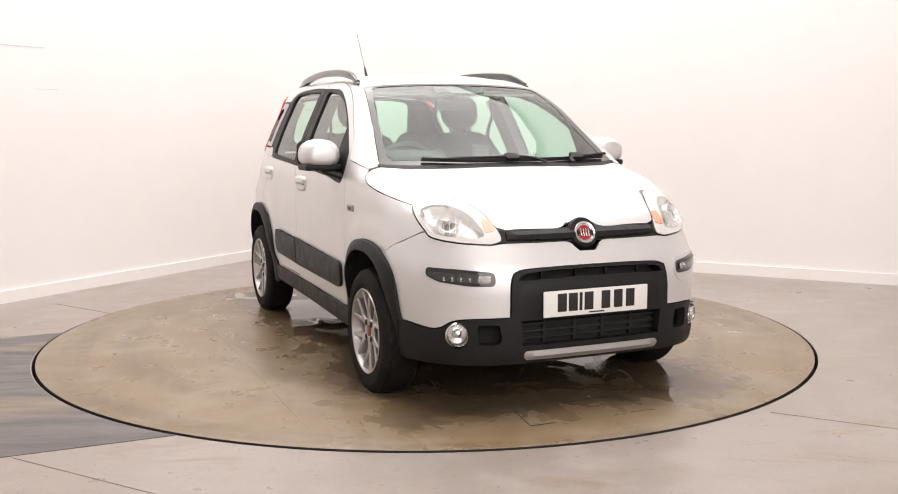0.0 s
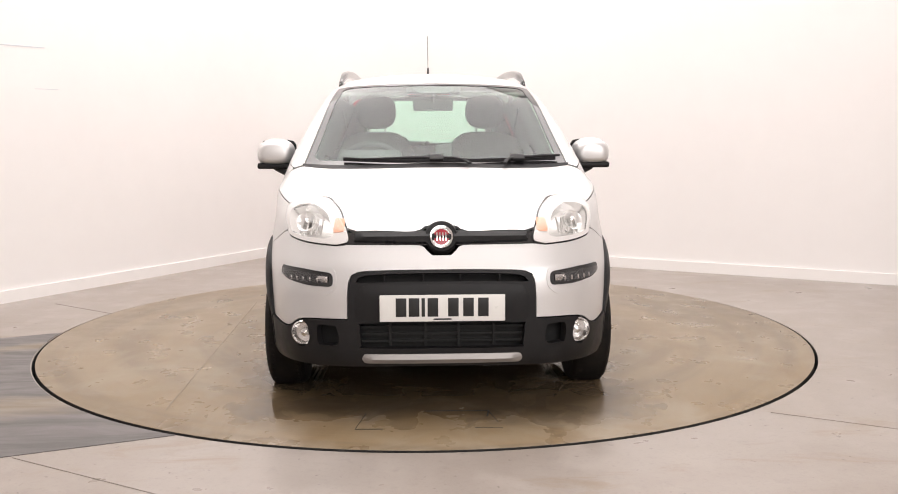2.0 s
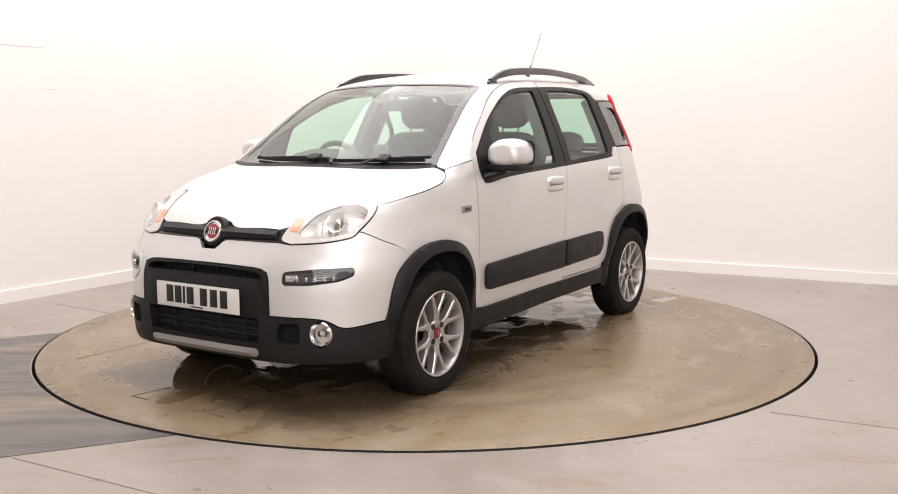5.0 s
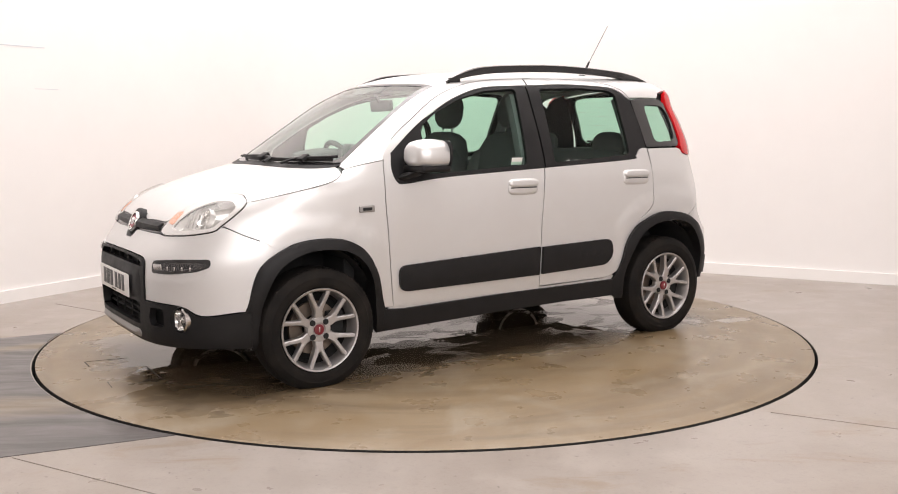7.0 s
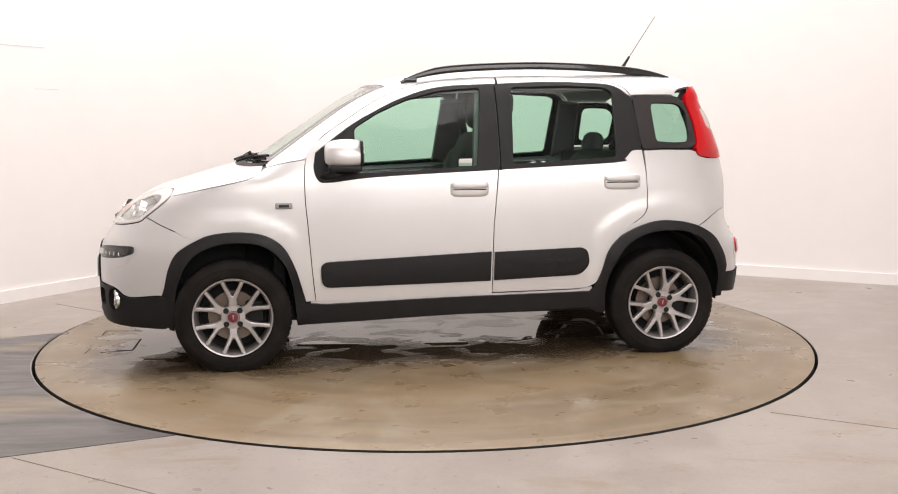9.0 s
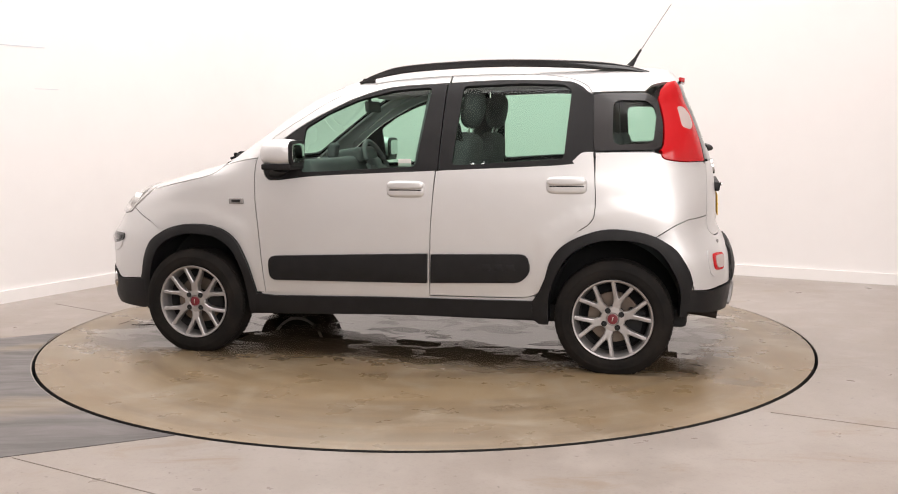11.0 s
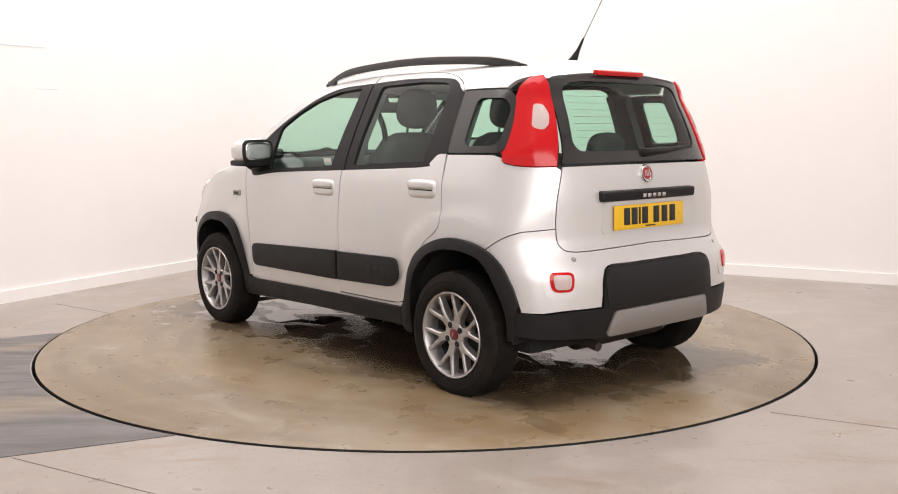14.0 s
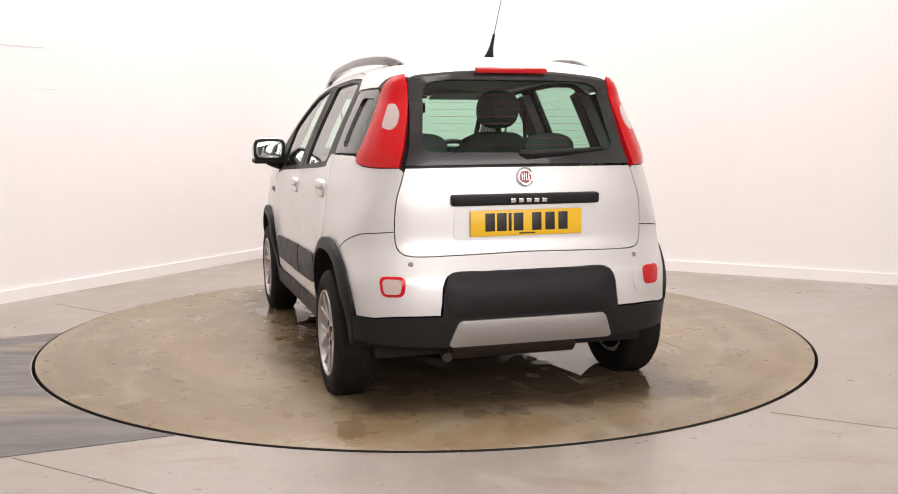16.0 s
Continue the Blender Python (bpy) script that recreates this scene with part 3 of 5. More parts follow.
ARCH_RI = spline([(-0.818, 0.237), (-0.822, 0.381), (-0.864, 0.505), (-0.941, 0.612), (-1.070, 0.671), (-1.238, 0.675), (-1.359, 0.631), (-1.440, 0.516), (-1.470, 0.418), (-1.468, 0.300)])
DLO_TOP = spline([(0.723, 1.108), (0.544, 1.241), (0.392, 1.327), (0.238, 1.398), (0.051, 1.449), (-0.222, 1.466)])
DLO_TOP2 = spline([(-0.275, 1.468), (-0.549, 1.479), (-0.850, 1.470), (-0.940, 1.448), (-0.985, 1.412), (-1.012, 1.398)])
DLO_BOT = spline([(-0.222, 1.014), (0.405, 0.984), (0.655, 0.958), (0.712, 0.970), (0.733, 1.03), (0.723, 1.108)])
DLO_BOT2 = spline([(-1.031, 1.112), (-0.975, 1.108), (-0.928, 1.066), (-0.878, 1.047), (-0.262, 1.016)])


def flank(name, outline, mat, label="", holes=(), **k):
    mesh = sheet("cabin", at_side(outline), [at_side(h) for h in holes], **k)
    return both(name, mesh, mat, car, label)


# doors: lower skin and the slim painted frame over the window
fd = flank("front_door", join(SEAM_FRONT[:-1], [(-0.259, 1.506), (-0.256, 1.468), (-0.222, 1.466)], rev(DLO_TOP)[1:], rev(DLO_BOT)[1:], spline([(-0.226, 1.008), (-0.213, 0.853), (-0.201, 0.703), (-0.196, 0.5), (-0.194, 0.345)])), SILVER, "silver front door with a black window surround")
rd = flank("rear_door", join(spline([(-0.194, 0.360), (-0.196, 0.5), (-0.201, 0.703), (-0.213, 0.853), (-0.229, 1.012)]), rev(DLO_BOT2), SEAM_REAR, spline([(-0.905, 0.665), (-0.868, 0.600), (-0.828, 0.500), (-0.795, 0.420), (-0.735, 0.378), (-0.662, 0.366), (-0.42, 0.362)])), SILVER, "silver rear door")
flank("rear_door_frame", join(SEAM_TOP, [(-1.012, 1.398)], rev(DLO_TOP2), [(-0.266, 1.468), (-0.264, 1.500)]), SILVER)

# window surrounds and glass
F_GLASS = rounded([(0.520, 1.236), (0.393, 1.316), (0.239, 1.384), (0.052, 1.432), (-0.165, 1.449), (-0.118, 1.034), (0.300, 1.010), (0.520, 1.000)], 0.025)
R_GLASS = rounded([(-0.335, 1.452), (-0.658, 1.462), (-0.865, 1.452), (-0.905, 1.425), (-0.885, 1.076), (-0.310, 1.040)], 0.025)
Q_GLASS = rounded([(-1.117, 1.369), (-1.285, 1.365), (-1.333, 1.316), (-1.325, 1.175), (-1.300, 1.152), (-1.150, 1.145), (-1.122, 1.165)], 0.04)
frame_f = join([(-0.243, 1.464)], rev(DLO_TOP), rev(DLO_BOT)[1:], [(-0.235, 1.014)])
flank("window_surround", frame_f, BLACK, "black window surround", [F_GLASS], off=-0.003, gap=0.001, depth=0.02)
frame_r = join([(-0.251, 1.466)], DLO_TOP2, [(-1.03, 1.25)], DLO_BOT2, [(-0.244, 1.014)])
flank("window_surround", frame_r, BLACK, "black window surround", [R_GLASS], off=-0.003, gap=0.001, depth=0.02)
quarter = rounded([(-1.016, 1.400), (-1.10, 1.406), (-1.285, 1.405), (-1.335, 1.37), (-1.365, 1.253), (-1.366, 1.143), (-1.335, 1.118), (-1.034, 1.114)], 0.02)
flank("quarter_trim", quarter, FRIT, "black quarter window trim", [Q_GLASS], off=-0.001, gap=0.001)
for nm, gl in (("front_window", F_GLASS), ("rear_window", R_GLASS), ("quarter_window", Q_GLASS)):
    for ob in flank(nm, gl, DARKGLASS, "green tinted window glass", off=-0.012, depth=0.003, gap=-0.006):
        ob.visible_shadow = False

# seams shared by wing, bonnet, pillar and headlamp
def on_nose(pts):
    return cast("nose", flat_of("nose", pts))


WING_PILLAR = at_side(spline([(0.776, 1.074), (0.88, 1.057), (0.972, 1.035)]))
BONNET_SEAM = at_side(spline([(0.984, 1.028), (1.010, 1.004), (1.044, 0.985), (1.101, 0.967), (1.275, 0.930), (1.452, 0.892)]))
HL_TOP = on_nose(spline([(1.455, 0.655, 0.910), (1.455, 0.600, 0.924), (1.515, 0.508, 0.920), (1.640, 0.440, 0.874), (1.730, 0.402, 0.805)]))
HL_IN = on_nose(spline([(1.730, 0.402, 0.805), (1.770, 0.396, 0.770), (1.785, 0.405, 0.748), (1.778, 0.45, 0.735)]))
HL_BOT = on_nose(spline([(1.778, 0.45, 0.735), (1.700, 0.577, 0.744), (1.610, 0.650, 0.762), (1.575, 0.662, 0.786)]))
HL_OUT = on_nose(spline([(1.575, 0.662, 0.786), (1.520, 0.688, 0.835), (1.478, 0.692, 0.872), (1.460, 0.682, 0.895), (1.455, 0.655, 0.910)]))
HL = join(HL_TOP[:-1], HL_IN[:-1], HL_BOT[:-1], HL_OUT[:-1])
BUMPER_SEAM = at_side(spline([(1.570, 0.786), (1.494, 0.746), (1.420, 0.714), (1.377, 0.687)]))

# front wing
wing = join(BUMPER_SEAM, at_side(ARCH_F[22:]), at_side([(0.745, 0.342)]), at_side(SEAM_FRONT[:45]), WING_PILLAR, BONNET_SEAM, rev(HL_OUT)[1:])
both("front_wing", sheet("cabin", wing, cell=0.03), SILVER, car, "silver front wing")

# roof with the windscreen pillars
def on_front(pts):
    return cast("front", np.array(pts, float))


WS_TOP = on_front(spline([(0.0, 1.478), (0.25, 1.474), (0.45, 1.464), (0.53, 1.452)]))
WS_SIDE = on_front(spline([(0.53, 1.452), (0.565, 1.370), (0.616, 1.198), (0.660, 1.050)]))
roof_edge = at_side(join(SEAM_FRONT[46:], SEAM_TOP[1:], [(-1.018, 1.408), (-1.10, 1.410), (-1.270, 1.410)]))
rear_edge = curve3([(-1.3, 0.532, 1.42), (-1.325, 0.53, 1.44), (-1.42, 0.48, 1.45), (-1.43, 0.45, 1.453), (-1.437, 0.35, 1.464), (-1.435, 0.2, 1.476), (-1.433, 0.0, 1.481)])
roof_half = join(WS_TOP, WS_SIDE[1:], rev(WING_PILLAR), roof_edge, rear_edge)
part_roof = put("roof", *sheet("cabin", sym(roof_half)[:-1], depth=0.02, cell=0.04), SILVER, car, "silver roof skin and windscreen pillars")

# bonnet
hood_half = join(curve3([(1.150, 0, 1.04), (1.128, 0.3, 1.035), (1.062, 0.52, 1.03), (0.990, 0.652, 1.03)]), BONNET_SEAM[1:], HL_TOP, curve3([(1.745, 0.36, 0.8), (1.76, 0.12, 0.8), (1.742, 0.07, 0.82), (1.735, 0.0, 0.83)]))
put("bonnet", *sheet("top", sym(hood_half)[:-1], depth=0.02, gap=0.0015), SILVER, car, "smooth silver bonnet")

# front bumper
bump_half = join([(1.845, 0, 0.694)], curve3([(1.845, 0.040, 0.700), (1.84, 0.064, 0.720), (1.82, 0.09, 0.739), (1.80, 0.2, 0.741), (1.79, 0.395, 0.742)]), HL_BOT, BUMPER_SEAM[1:], at_side(rev(ARCH_F[:22])), curve3([(1.52, 0.722, 0.394), (1.674, 0.659, 0.381), (1.738, 0.618, 0.415), (1.792, 0.565, 0.429), (1.876, 0.404, 0.436)]), curve3([(1.87, 0.400, 0.520), (1.87, 0.395, 0.598), (1.87, 0.36, 0.632), (1.88, 0.2, 0.640), (1.88, 0.0, 0.641)]))
DRL = rounded([(1.635, 0.680, 0.641), (1.75, 0.58, 0.638), (1.845, 0.464, 0.626), (1.85, 0.462, 0.570), (1.79, 0.56, 0.570), (1.69, 0.648, 0.584), (1.637, 0.684, 0.606)], 0.022)
put("front_bumper", *sheet("nose", sym(bump_half)[1:-1], depth=0.025, cell=0.03), SILVER, car, "silver front bumper")

# black lower bumper with the surround of the intake
lower_half = join(curve3([(1.88, 0, 0.640), (1.88, 0.2, 0.639), (1.87, 0.36, 0.631), (1.87, 0.395, 0.597), (1.876, 0.404, 0.442)]), curve3([(1.876, 0.41, 0.435), (1.792, 0.565, 0.428), (1.738, 0.618, 0.414), (1.674, 0.659, 0.380), (1.505, 0.73, 0.394)]), S((1.478, 0.39), (1.445, 0.330), (1.452, 0.235)), curve3([(1.5, 0.72, 0.222), (1.6, 0.66, 0.226), (1.8, 0.4, 0.232), (1.87, 0.2, 0.235), (1.88, 0.0, 0.235)]))
intake = sym(curve3([(1.88, 0, 0.422), (1.88, 0.2, 0.422), (1.88, 0.345, 0.420), (1.88, 0.352, 0.41), (1.88, 0.345, 0.325), (1.88, 0.32, 0.314), (1.88, 0.0, 0.312)]))[1:-1]
slot = sym(curve3([(1.88, 0, 0.628), (1.88, 0.2, 0.626), (1.88, 0.335, 0.618), (1.88, 0.365, 0.598), (1.88, 0.355, 0.590), (1.88, 0.2, 0.593), (1.88, 0.0, 0.594)]))[1:-1]
pocket = curve3([(1.82, 0.43, 0.405), (1.81, 0.50, 0.408), (1.80, 0.518, 0.395), (1.80, 0.515, 0.33), (1.81, 0.50, 0.322), (1.82, 0.43, 0.325), (1.83, 0.422, 0.36)], 0.02)
foghole = np.array([(1.745, 0.587 + 0.060 * math.cos(a), 0.360 + 0.060 * math.sin(a)) for a in np.linspace(0, 2 * math.pi, 24, endpoint=False)])
lower = sheet("nose", sym(lower_half)[1:-1], [intake, slot, pocket, pocket * [1, -1, 1], foghole, foghole * [1, -1, 1]], off=0.008, depth=0.035, cell=0.03)
put("lower_bumper", *lower, BLACK, car, "black plastic lower bumper and intake surround")
# the proud bar that carries the plate
bar_half = curve3([(1.88, 0.0, 0.585), (1.88, 0.3, 0.583), (1.88, 0.355, 0.565), (1.88, 0.375, 0.50), (1.88, 0.365, 0.435), (1.88, 0.3, 0.43), (1.88, 0.0, 0.43)])
put("bumper_bar", *sheet("nose", sym(bar_half)[1:-1], off=0.008, depth=0.02, bulge=0.007, cell=0.025), BLACK, car, "black plate carrier bar")
put("skid_trim", *sheet("nose", rounded(sym([(1.88, 0.0, 0.293), (1.88, 0.335, 0.292), (1.88, 0.350, 0.27), (1.88, 0.335, 0.250), (1.88, 0.0, 0.248)])[1:-1], 0.015), off=0.012, depth=0.02, bulge=0.01, cell=0.02), SATIN, car, "satin silver skid trim")
for z0, zs in ((0.395, 0.012), (0.365, 0.012), (0.335, 0.012)):
    part("grille_slat", block((0.03, 0.70, zs), (1.816, 0, z0), bevel=0.003), MATT, car)
for y0 in (-0.22, -0.07, 0.07, 0.22):
    part("grille_post", block((0.03, 0.012, 0.11), (1.820, y0, 0.366), bevel=0.003), MATT, car)
    part("grille_post", block((0.02, 0.008, 0.04), (1.838, y0 * 1.1, 0.61), bevel=0.002), BLACK, car)
# dark sheet added behind the bumper openings to keep light out
put("intake_backing", *sheet("nose", sym([(1.88, 0.0, 0.66), (1.85, 0.45, 0.66), (1.7, 0.64, 0.5), (1.65, 0.66, 0.24), (1.88, 0.0, 0.24)])[1:-1], off=-0.06, depth=0.01, cell=0.06), MATT, car)

# upper grille bar with the round badge
gb = curve3([(1.75, 0.0, 0.800), (1.75, 0.15, 0.796), (1.75, 0.390, 0.792)])
gb2 = curve3([(1.79, 0.402, 0.745), (1.80, 0.15, 0.742), (1.80, 0.0, 0.738)])
put("upper_grille", *sheet("front", sym(join(gb, gb2))[1:-1], off=-0.004, depth=0.03, gap=0, cell=0.025), GLOSSY, car, "black upper grille")
gb = curve3([(1.75, 0.0, 0.794), (1.75, 0.15, 0.790), (1.75, 0.365, 0.786)])
gb2 = curve3([(1.79, 0.37, 0.756), (1.80, 0.15, 0.750), (1.80, 0.0, 0.746)])
put("grille_bar", *sheet("front", sym(join(gb, gb2))[1:-1], off=0.006, depth=0.02, gap=0, cell=0.02, bulge=0.014), BLACK, car, "matt black grille bar")


def disc(x, y, z, tilt, yaw, r, profile, mat, name, parent, label=""):
    bm = turned([(s, q) for s, q in profile], 36, "x")
    bm.transform(pose(x, y, z, 0, tilt, yaw))
    return part(name, bm, mat, parent, label)


for sgn, bx, bz, tilt, rad in ((1, 1.780, 0.768, -22, 0.052), (-1, -1.612, 1.014, 10, 0.043)):
    yw = 0 if sgn > 0 else 180
    tl = tilt if sgn > 0 else -12
    if sgn > 0:
        bez = disc(bx - 0.012, 0, bz, tl, yw, 0, [(-0.03, 0.072), (0.012, 0.0705), (0.020, 0.065), (0.018, 0.056), (0.012, 0.0005)], BLACK, "badge_bezel", car, "black badge surround")
    ring_ = disc(bx, 0, bz, tl, yw, 0, [(-0.02, rad), (0.014, rad), (0.02, rad * 0.94), (0.018, rad * 0.8), (0.012, rad * 0.78), (0.012, 0.0005)], CHROME, "badge", car, "round chrome badge with a dark red centre")
    disc(bx, 0, bz, tl, yw, 0, [(0.008, rad * 0.66), (0.0145, rad * 0.64), (0.016, 0.0005)], RED, "badge_face", ring_)
    for yy in (-0.36, -0.12, 0.12, 0.36):
        bm = block((0.003, rad * 0.10, rad * 0.70), (0.017, yy * rad, 0), bevel=0.0008)
        bm.transform(pose(bx, 0, bz, 0, tl, yw))
        part("badge_bar", bm, CHROME, ring_)


# headlamps
HL_MID = HL.mean(0) + [-0.025, 0.040, -0.006]
HL_INNER = np.array([p + (HL_MID - p) * 0.30 for p in HL])
for s in (1, -1):
    f = [1, s, 1]
    o = HL * f if s > 0 else (HL * f)[::-1]
    i = HL_INNER * f if s > 0 else (HL_INNER * f)[::-1]
    lampb = put("headlamp", *sheet("nose", o, [i], off=0.004, depth=0.05, gap=0.0042, cell=0.02), WHITELENS, car, "large rounded clear headlamp with amber corner bulb")
    # black ring below the lamp's edge, added as the dark of the gap
    put("seal", *sheet("nose", o, [i], off=-0.002, depth=0.008, gap=-0.002, cell=0.02), GLOSSY, lampb, "black rubber seal")
    put("reflector", *sheet("nose", i, off=-0.045, depth=-0.04, gap=0.0, cell=0.02), BOWL, lampb, "bright reflector bowl")
    put("lens", *sheet("nose", o, off=0.012, depth=0.008, gap=0.006, cell=0.02, bulge=0.006), LENS, lampb, "clear lens").visible_shadow = False
    disc(1.608, s * 0.575, 0.815, -25, s * 22, 0, [(0.0, 0.05), (0.03, 0.045), (0.025, 0.036), (-0.02, 0.012), (-0.02, 0.0005)], BOWL, "reflector_bowl", lampb)
    disc(1.595, s * 0.575, 0.815, -25, s * 22, 0, [(0.0, 0.014), (0.035, 0.013), (0.042, 0.0005)], CHROME, "bulb", lampb)
    amber = rounded([(1.690, s * 0.462, 0.842), (1.712, s * 0.424, 0.838), (1.745, s * 0.414, 0.790), (1.722, s * 0.452, 0.783)], 0.010)
    put("indicator_lens", *sheet("nose", amber[::-s], off=0.007, depth=0.004, gap=0, cell=0.02), ORANGE, lampb, "amber indicator lens")
    for k in range(5):
        part("reflector_rib", block((0.012, 0.004, 0.07), (1.625 + 0.012 * k, s * (0.60 - 0.022 * k), 0.80 + 0.002 * k), (0, -25, s * 25), 0.001), BOWL, lampb)
    # day running lamps
    d = DRL * f if s > 0 else (DRL * f)[::-1]
    pad = rounded([(1.70, s * 0.690, 0.655), (1.84, s * 0.448, 0.645), (1.84, s * 0.440, 0.560), (1.82, s * 0.50, 0.523), (1.74, s * 0.62, 0.528), (1.68, s * 0.695, 0.560)], 0.035)
    put("bumper_pad", *sheet("nose", pad[::s], off=0.0035, depth=0.006, gap=0, cell=0.02), SILVER, car, "raised silver bumper panel round the lamp")
    dr = put("running_lamp", *sheet("nose", d, off=0.0075, depth=0.03, gap=0.0, cell=0.02), GLOSSY, car, "slim day running lamp in a black bezel")
    dc = d.mean(0)
    di = np.array([dc + (p - dc) * [0.84, 0.84, 0.60] for p in d])
    put("reflector", *sheet("nose", di, off=0.0105, depth=0.004, gap=0.0, cell=0.02), DIM, dr)
    for k in range(6):
        yk = 0.49 + k * 0.028
        q = cast("nose", flat_of("nose", [(1.84 - (yk - 0.47) * 0.9, s * yk, 0.598)]))[0]
        if k == 0:
            part("lamp_mirror", block((0.006, 0.050, 0.026), tuple(q + np.array([0.006, s * 0.010, 0.004])), (0, 0, s * 32), 0.002), CHROME, dr)
        part("lamp_rib", block((0.006, 0.009, 0.018), tuple(q + np.array([0.013, 0, 0])), (0, 0, s * 40), 0.002), CHROME, dr)
    put("lens", *sheet("nose", di, off=0.021, depth=0.004, gap=0.0, cell=0.02), LENS, dr).visible_shadow = False
    # fog lamps
    fy = s * 0.585
    fog = disc(1.730, fy, 0.360, 0, s * 15, 0, [(-0.04, 0.056), (0.028, 0.055), (0.034, 0.050), (0.024, 0.046), (0.008, 0.040), (0.0, 0.0005)], CHROME, "fog_lamp", car, "round fog lamp with a bright reflector")
    disc(1.730, fy, 0.360, 0, s * 15, 0, [(0.012, 0.016), (0.024, 0.015), (0.03, 0.0005)], CHROME, "bulb_cap", fog)
    disc(1.730, fy, 0.360, 0, s * 15, 0, [(0.026, 0.050), (0.034, 0.035), (0.037, 0.0005)], LENS, "lens", fog).visible_shadow = False

# cladding: arches and sills
front_arch = sheet("cabin", at_side(join(ARCH_F, [(0.79, 0.30), (0.80, 0.225)], rev(ARCH_FI), [(1.475, 0.225), (1.478, 0.30), (1.482, 0.39)])), off=0.010, depth=0.09, gap=0, cell=0.02, bulge=0.004, flare=(at_side(ARCH_FI), 0.07, 0.024))
both("front_arch_trim", front_arch, BLACK, car, "black plastic wheel arch trim")
rear_arch = sheet("cabin", at_side(join(ARCH_R, [(-1.515, 0.42), (-1.50, 0.30)], rev(ARCH_RI), [(-0.77, 0.237), (-0.735, 0.26)])), off=0.010, depth=0.09, gap=0, cell=0.02, bulge=0.004, flare=(at_side(ARCH_RI), 0.07, 0.022))
both("rear_arch_trim", rear_arch, BLACK, car, "black plastic wheel arch trim")
flank("sill_trim", join([(0.79, 0.336), (0.68, 0.328)], [(0.081, 0.342), (-0.631, 0.350), (-0.735, 0.352), (-0.735, 0.262), (-0.633, 0.262), (0.081, 0.250), (0.80, 0.228)]), BLACK, "black plastic sill trim", off=0.012, depth=0.05, gap=0)
# silver patches added behind the seams to fill dark wedges at the arches
flank("seam_filler", [(1.43, 0.722), (1.375, 0.705), (1.30, 0.70), (1.29, 0.66), (1.36, 0.63), (1.43, 0.60)], SILVER, "silver turned panel edge", off=-0.004, depth=0.006, gap=0)
flank("seam_filler", [(-0.86, 0.66), (-0.92, 0.70), (-0.99, 0.725), (-1.02, 0.69), (-0.94, 0.655), (-0.87, 0.61)], SILVER, "silver turned panel edge", off=-0.004, depth=0.006, gap=0)
flank("sill", join([(0.76, 0.342), (-0.2, 0.355), (-0.66, 0.362), (-0.745, 0.376), (-0.76, 0.34), (0.0, 0.325), (0.77, 0.318)]), SILVER, "silver body sill", off=-0.004, depth=0.03, gap=0)
# side mouldings
M_F = rounded([(-0.186, 0.583), (0.710, 0.547), (0.704, 0.416), (-0.182, 0.428)], 0.045)
M_F = join(M_F[5:-5], [(-0.182, 0.428), (-0.186, 0.583)])
M_R = rounded([(-0.206, 0.580), (-0.712, 0.594), (-0.728, 0.50), (-0.675, 0.446), (-0.202, 0.430)], 0.05)
M_R = join(M_R[5:-5], [(-0.202, 0.430), (-0.206, 0.580)])
flank("door_moulding", M_F, BLACK, "black door moulding", off=0.016, depth=0.018, gap=0, bulge=0.004)
mr = flank("door_moulding", M_R, BLACK, "black door moulding with embossed lettering", off=0.016, depth=0.018, gap=0, bulge=0.004)
for s, dm in zip((1, -1), mr):
    for k in range(3):
        part("emboss_bar", block((0.045, 0.004, 0.035), (-0.50 - 0.062 * k, s * 0.796, 0.522), (0, 8, 0), 0.0015), BLACK, dm)

# rear quarters
TG_SIDE = cast("rear", spline([(0.530, 1.058), (0.548, 1.0), (0.571, 0.923), (0.580, 0.84), (0.581, 0.790)]))
TG_LOW = cast("rear", spline([(0.581, 0.790), (0.578, 0.745), (0.565, 0.708), (0.511, 0.687), (0.3, 0.688), (0.0, 0.693)]))
seam_q = join(TG_SIDE[-1:], at_side(spline([(-1.50, 0.778), (-1.44, 0.752), (-1.38, 0.715), (-1.345, 0.692)])))
arch_hi = at_side(spline([(-1.345, 0.692), (-1.306, 0.700), (-1.135, 0.720), (-1.004, 0.692), (-0.945, 0.660), (-0.938, 0.690)]))
LAMP_LOW = cast("aft", flat_of("aft", spline([(-1.347, 0.670, 1.112), (-1.352, 0.680, 1.085), (-1.38, 0.672, 1.070), (-1.456, 0.632, 1.060), (-1.536, 0.535, 1.060)])))
q_out = join(at_side([(-1.040, 1.108), (-1.15, 1.110), (-1.32, 1.110)]), LAMP_LOW[1:], TG_SIDE[1:], seam_q[1:], arch_hi, at_side(spline([(-0.945, 0.702), (-1.029, 0.764), (-1.048, 0.841), (-1.043, 0.994)])))
both("rear_quarter", sheet("aft", q_out, cell=0.03), SILVER, car, "silver rear quarter panel")

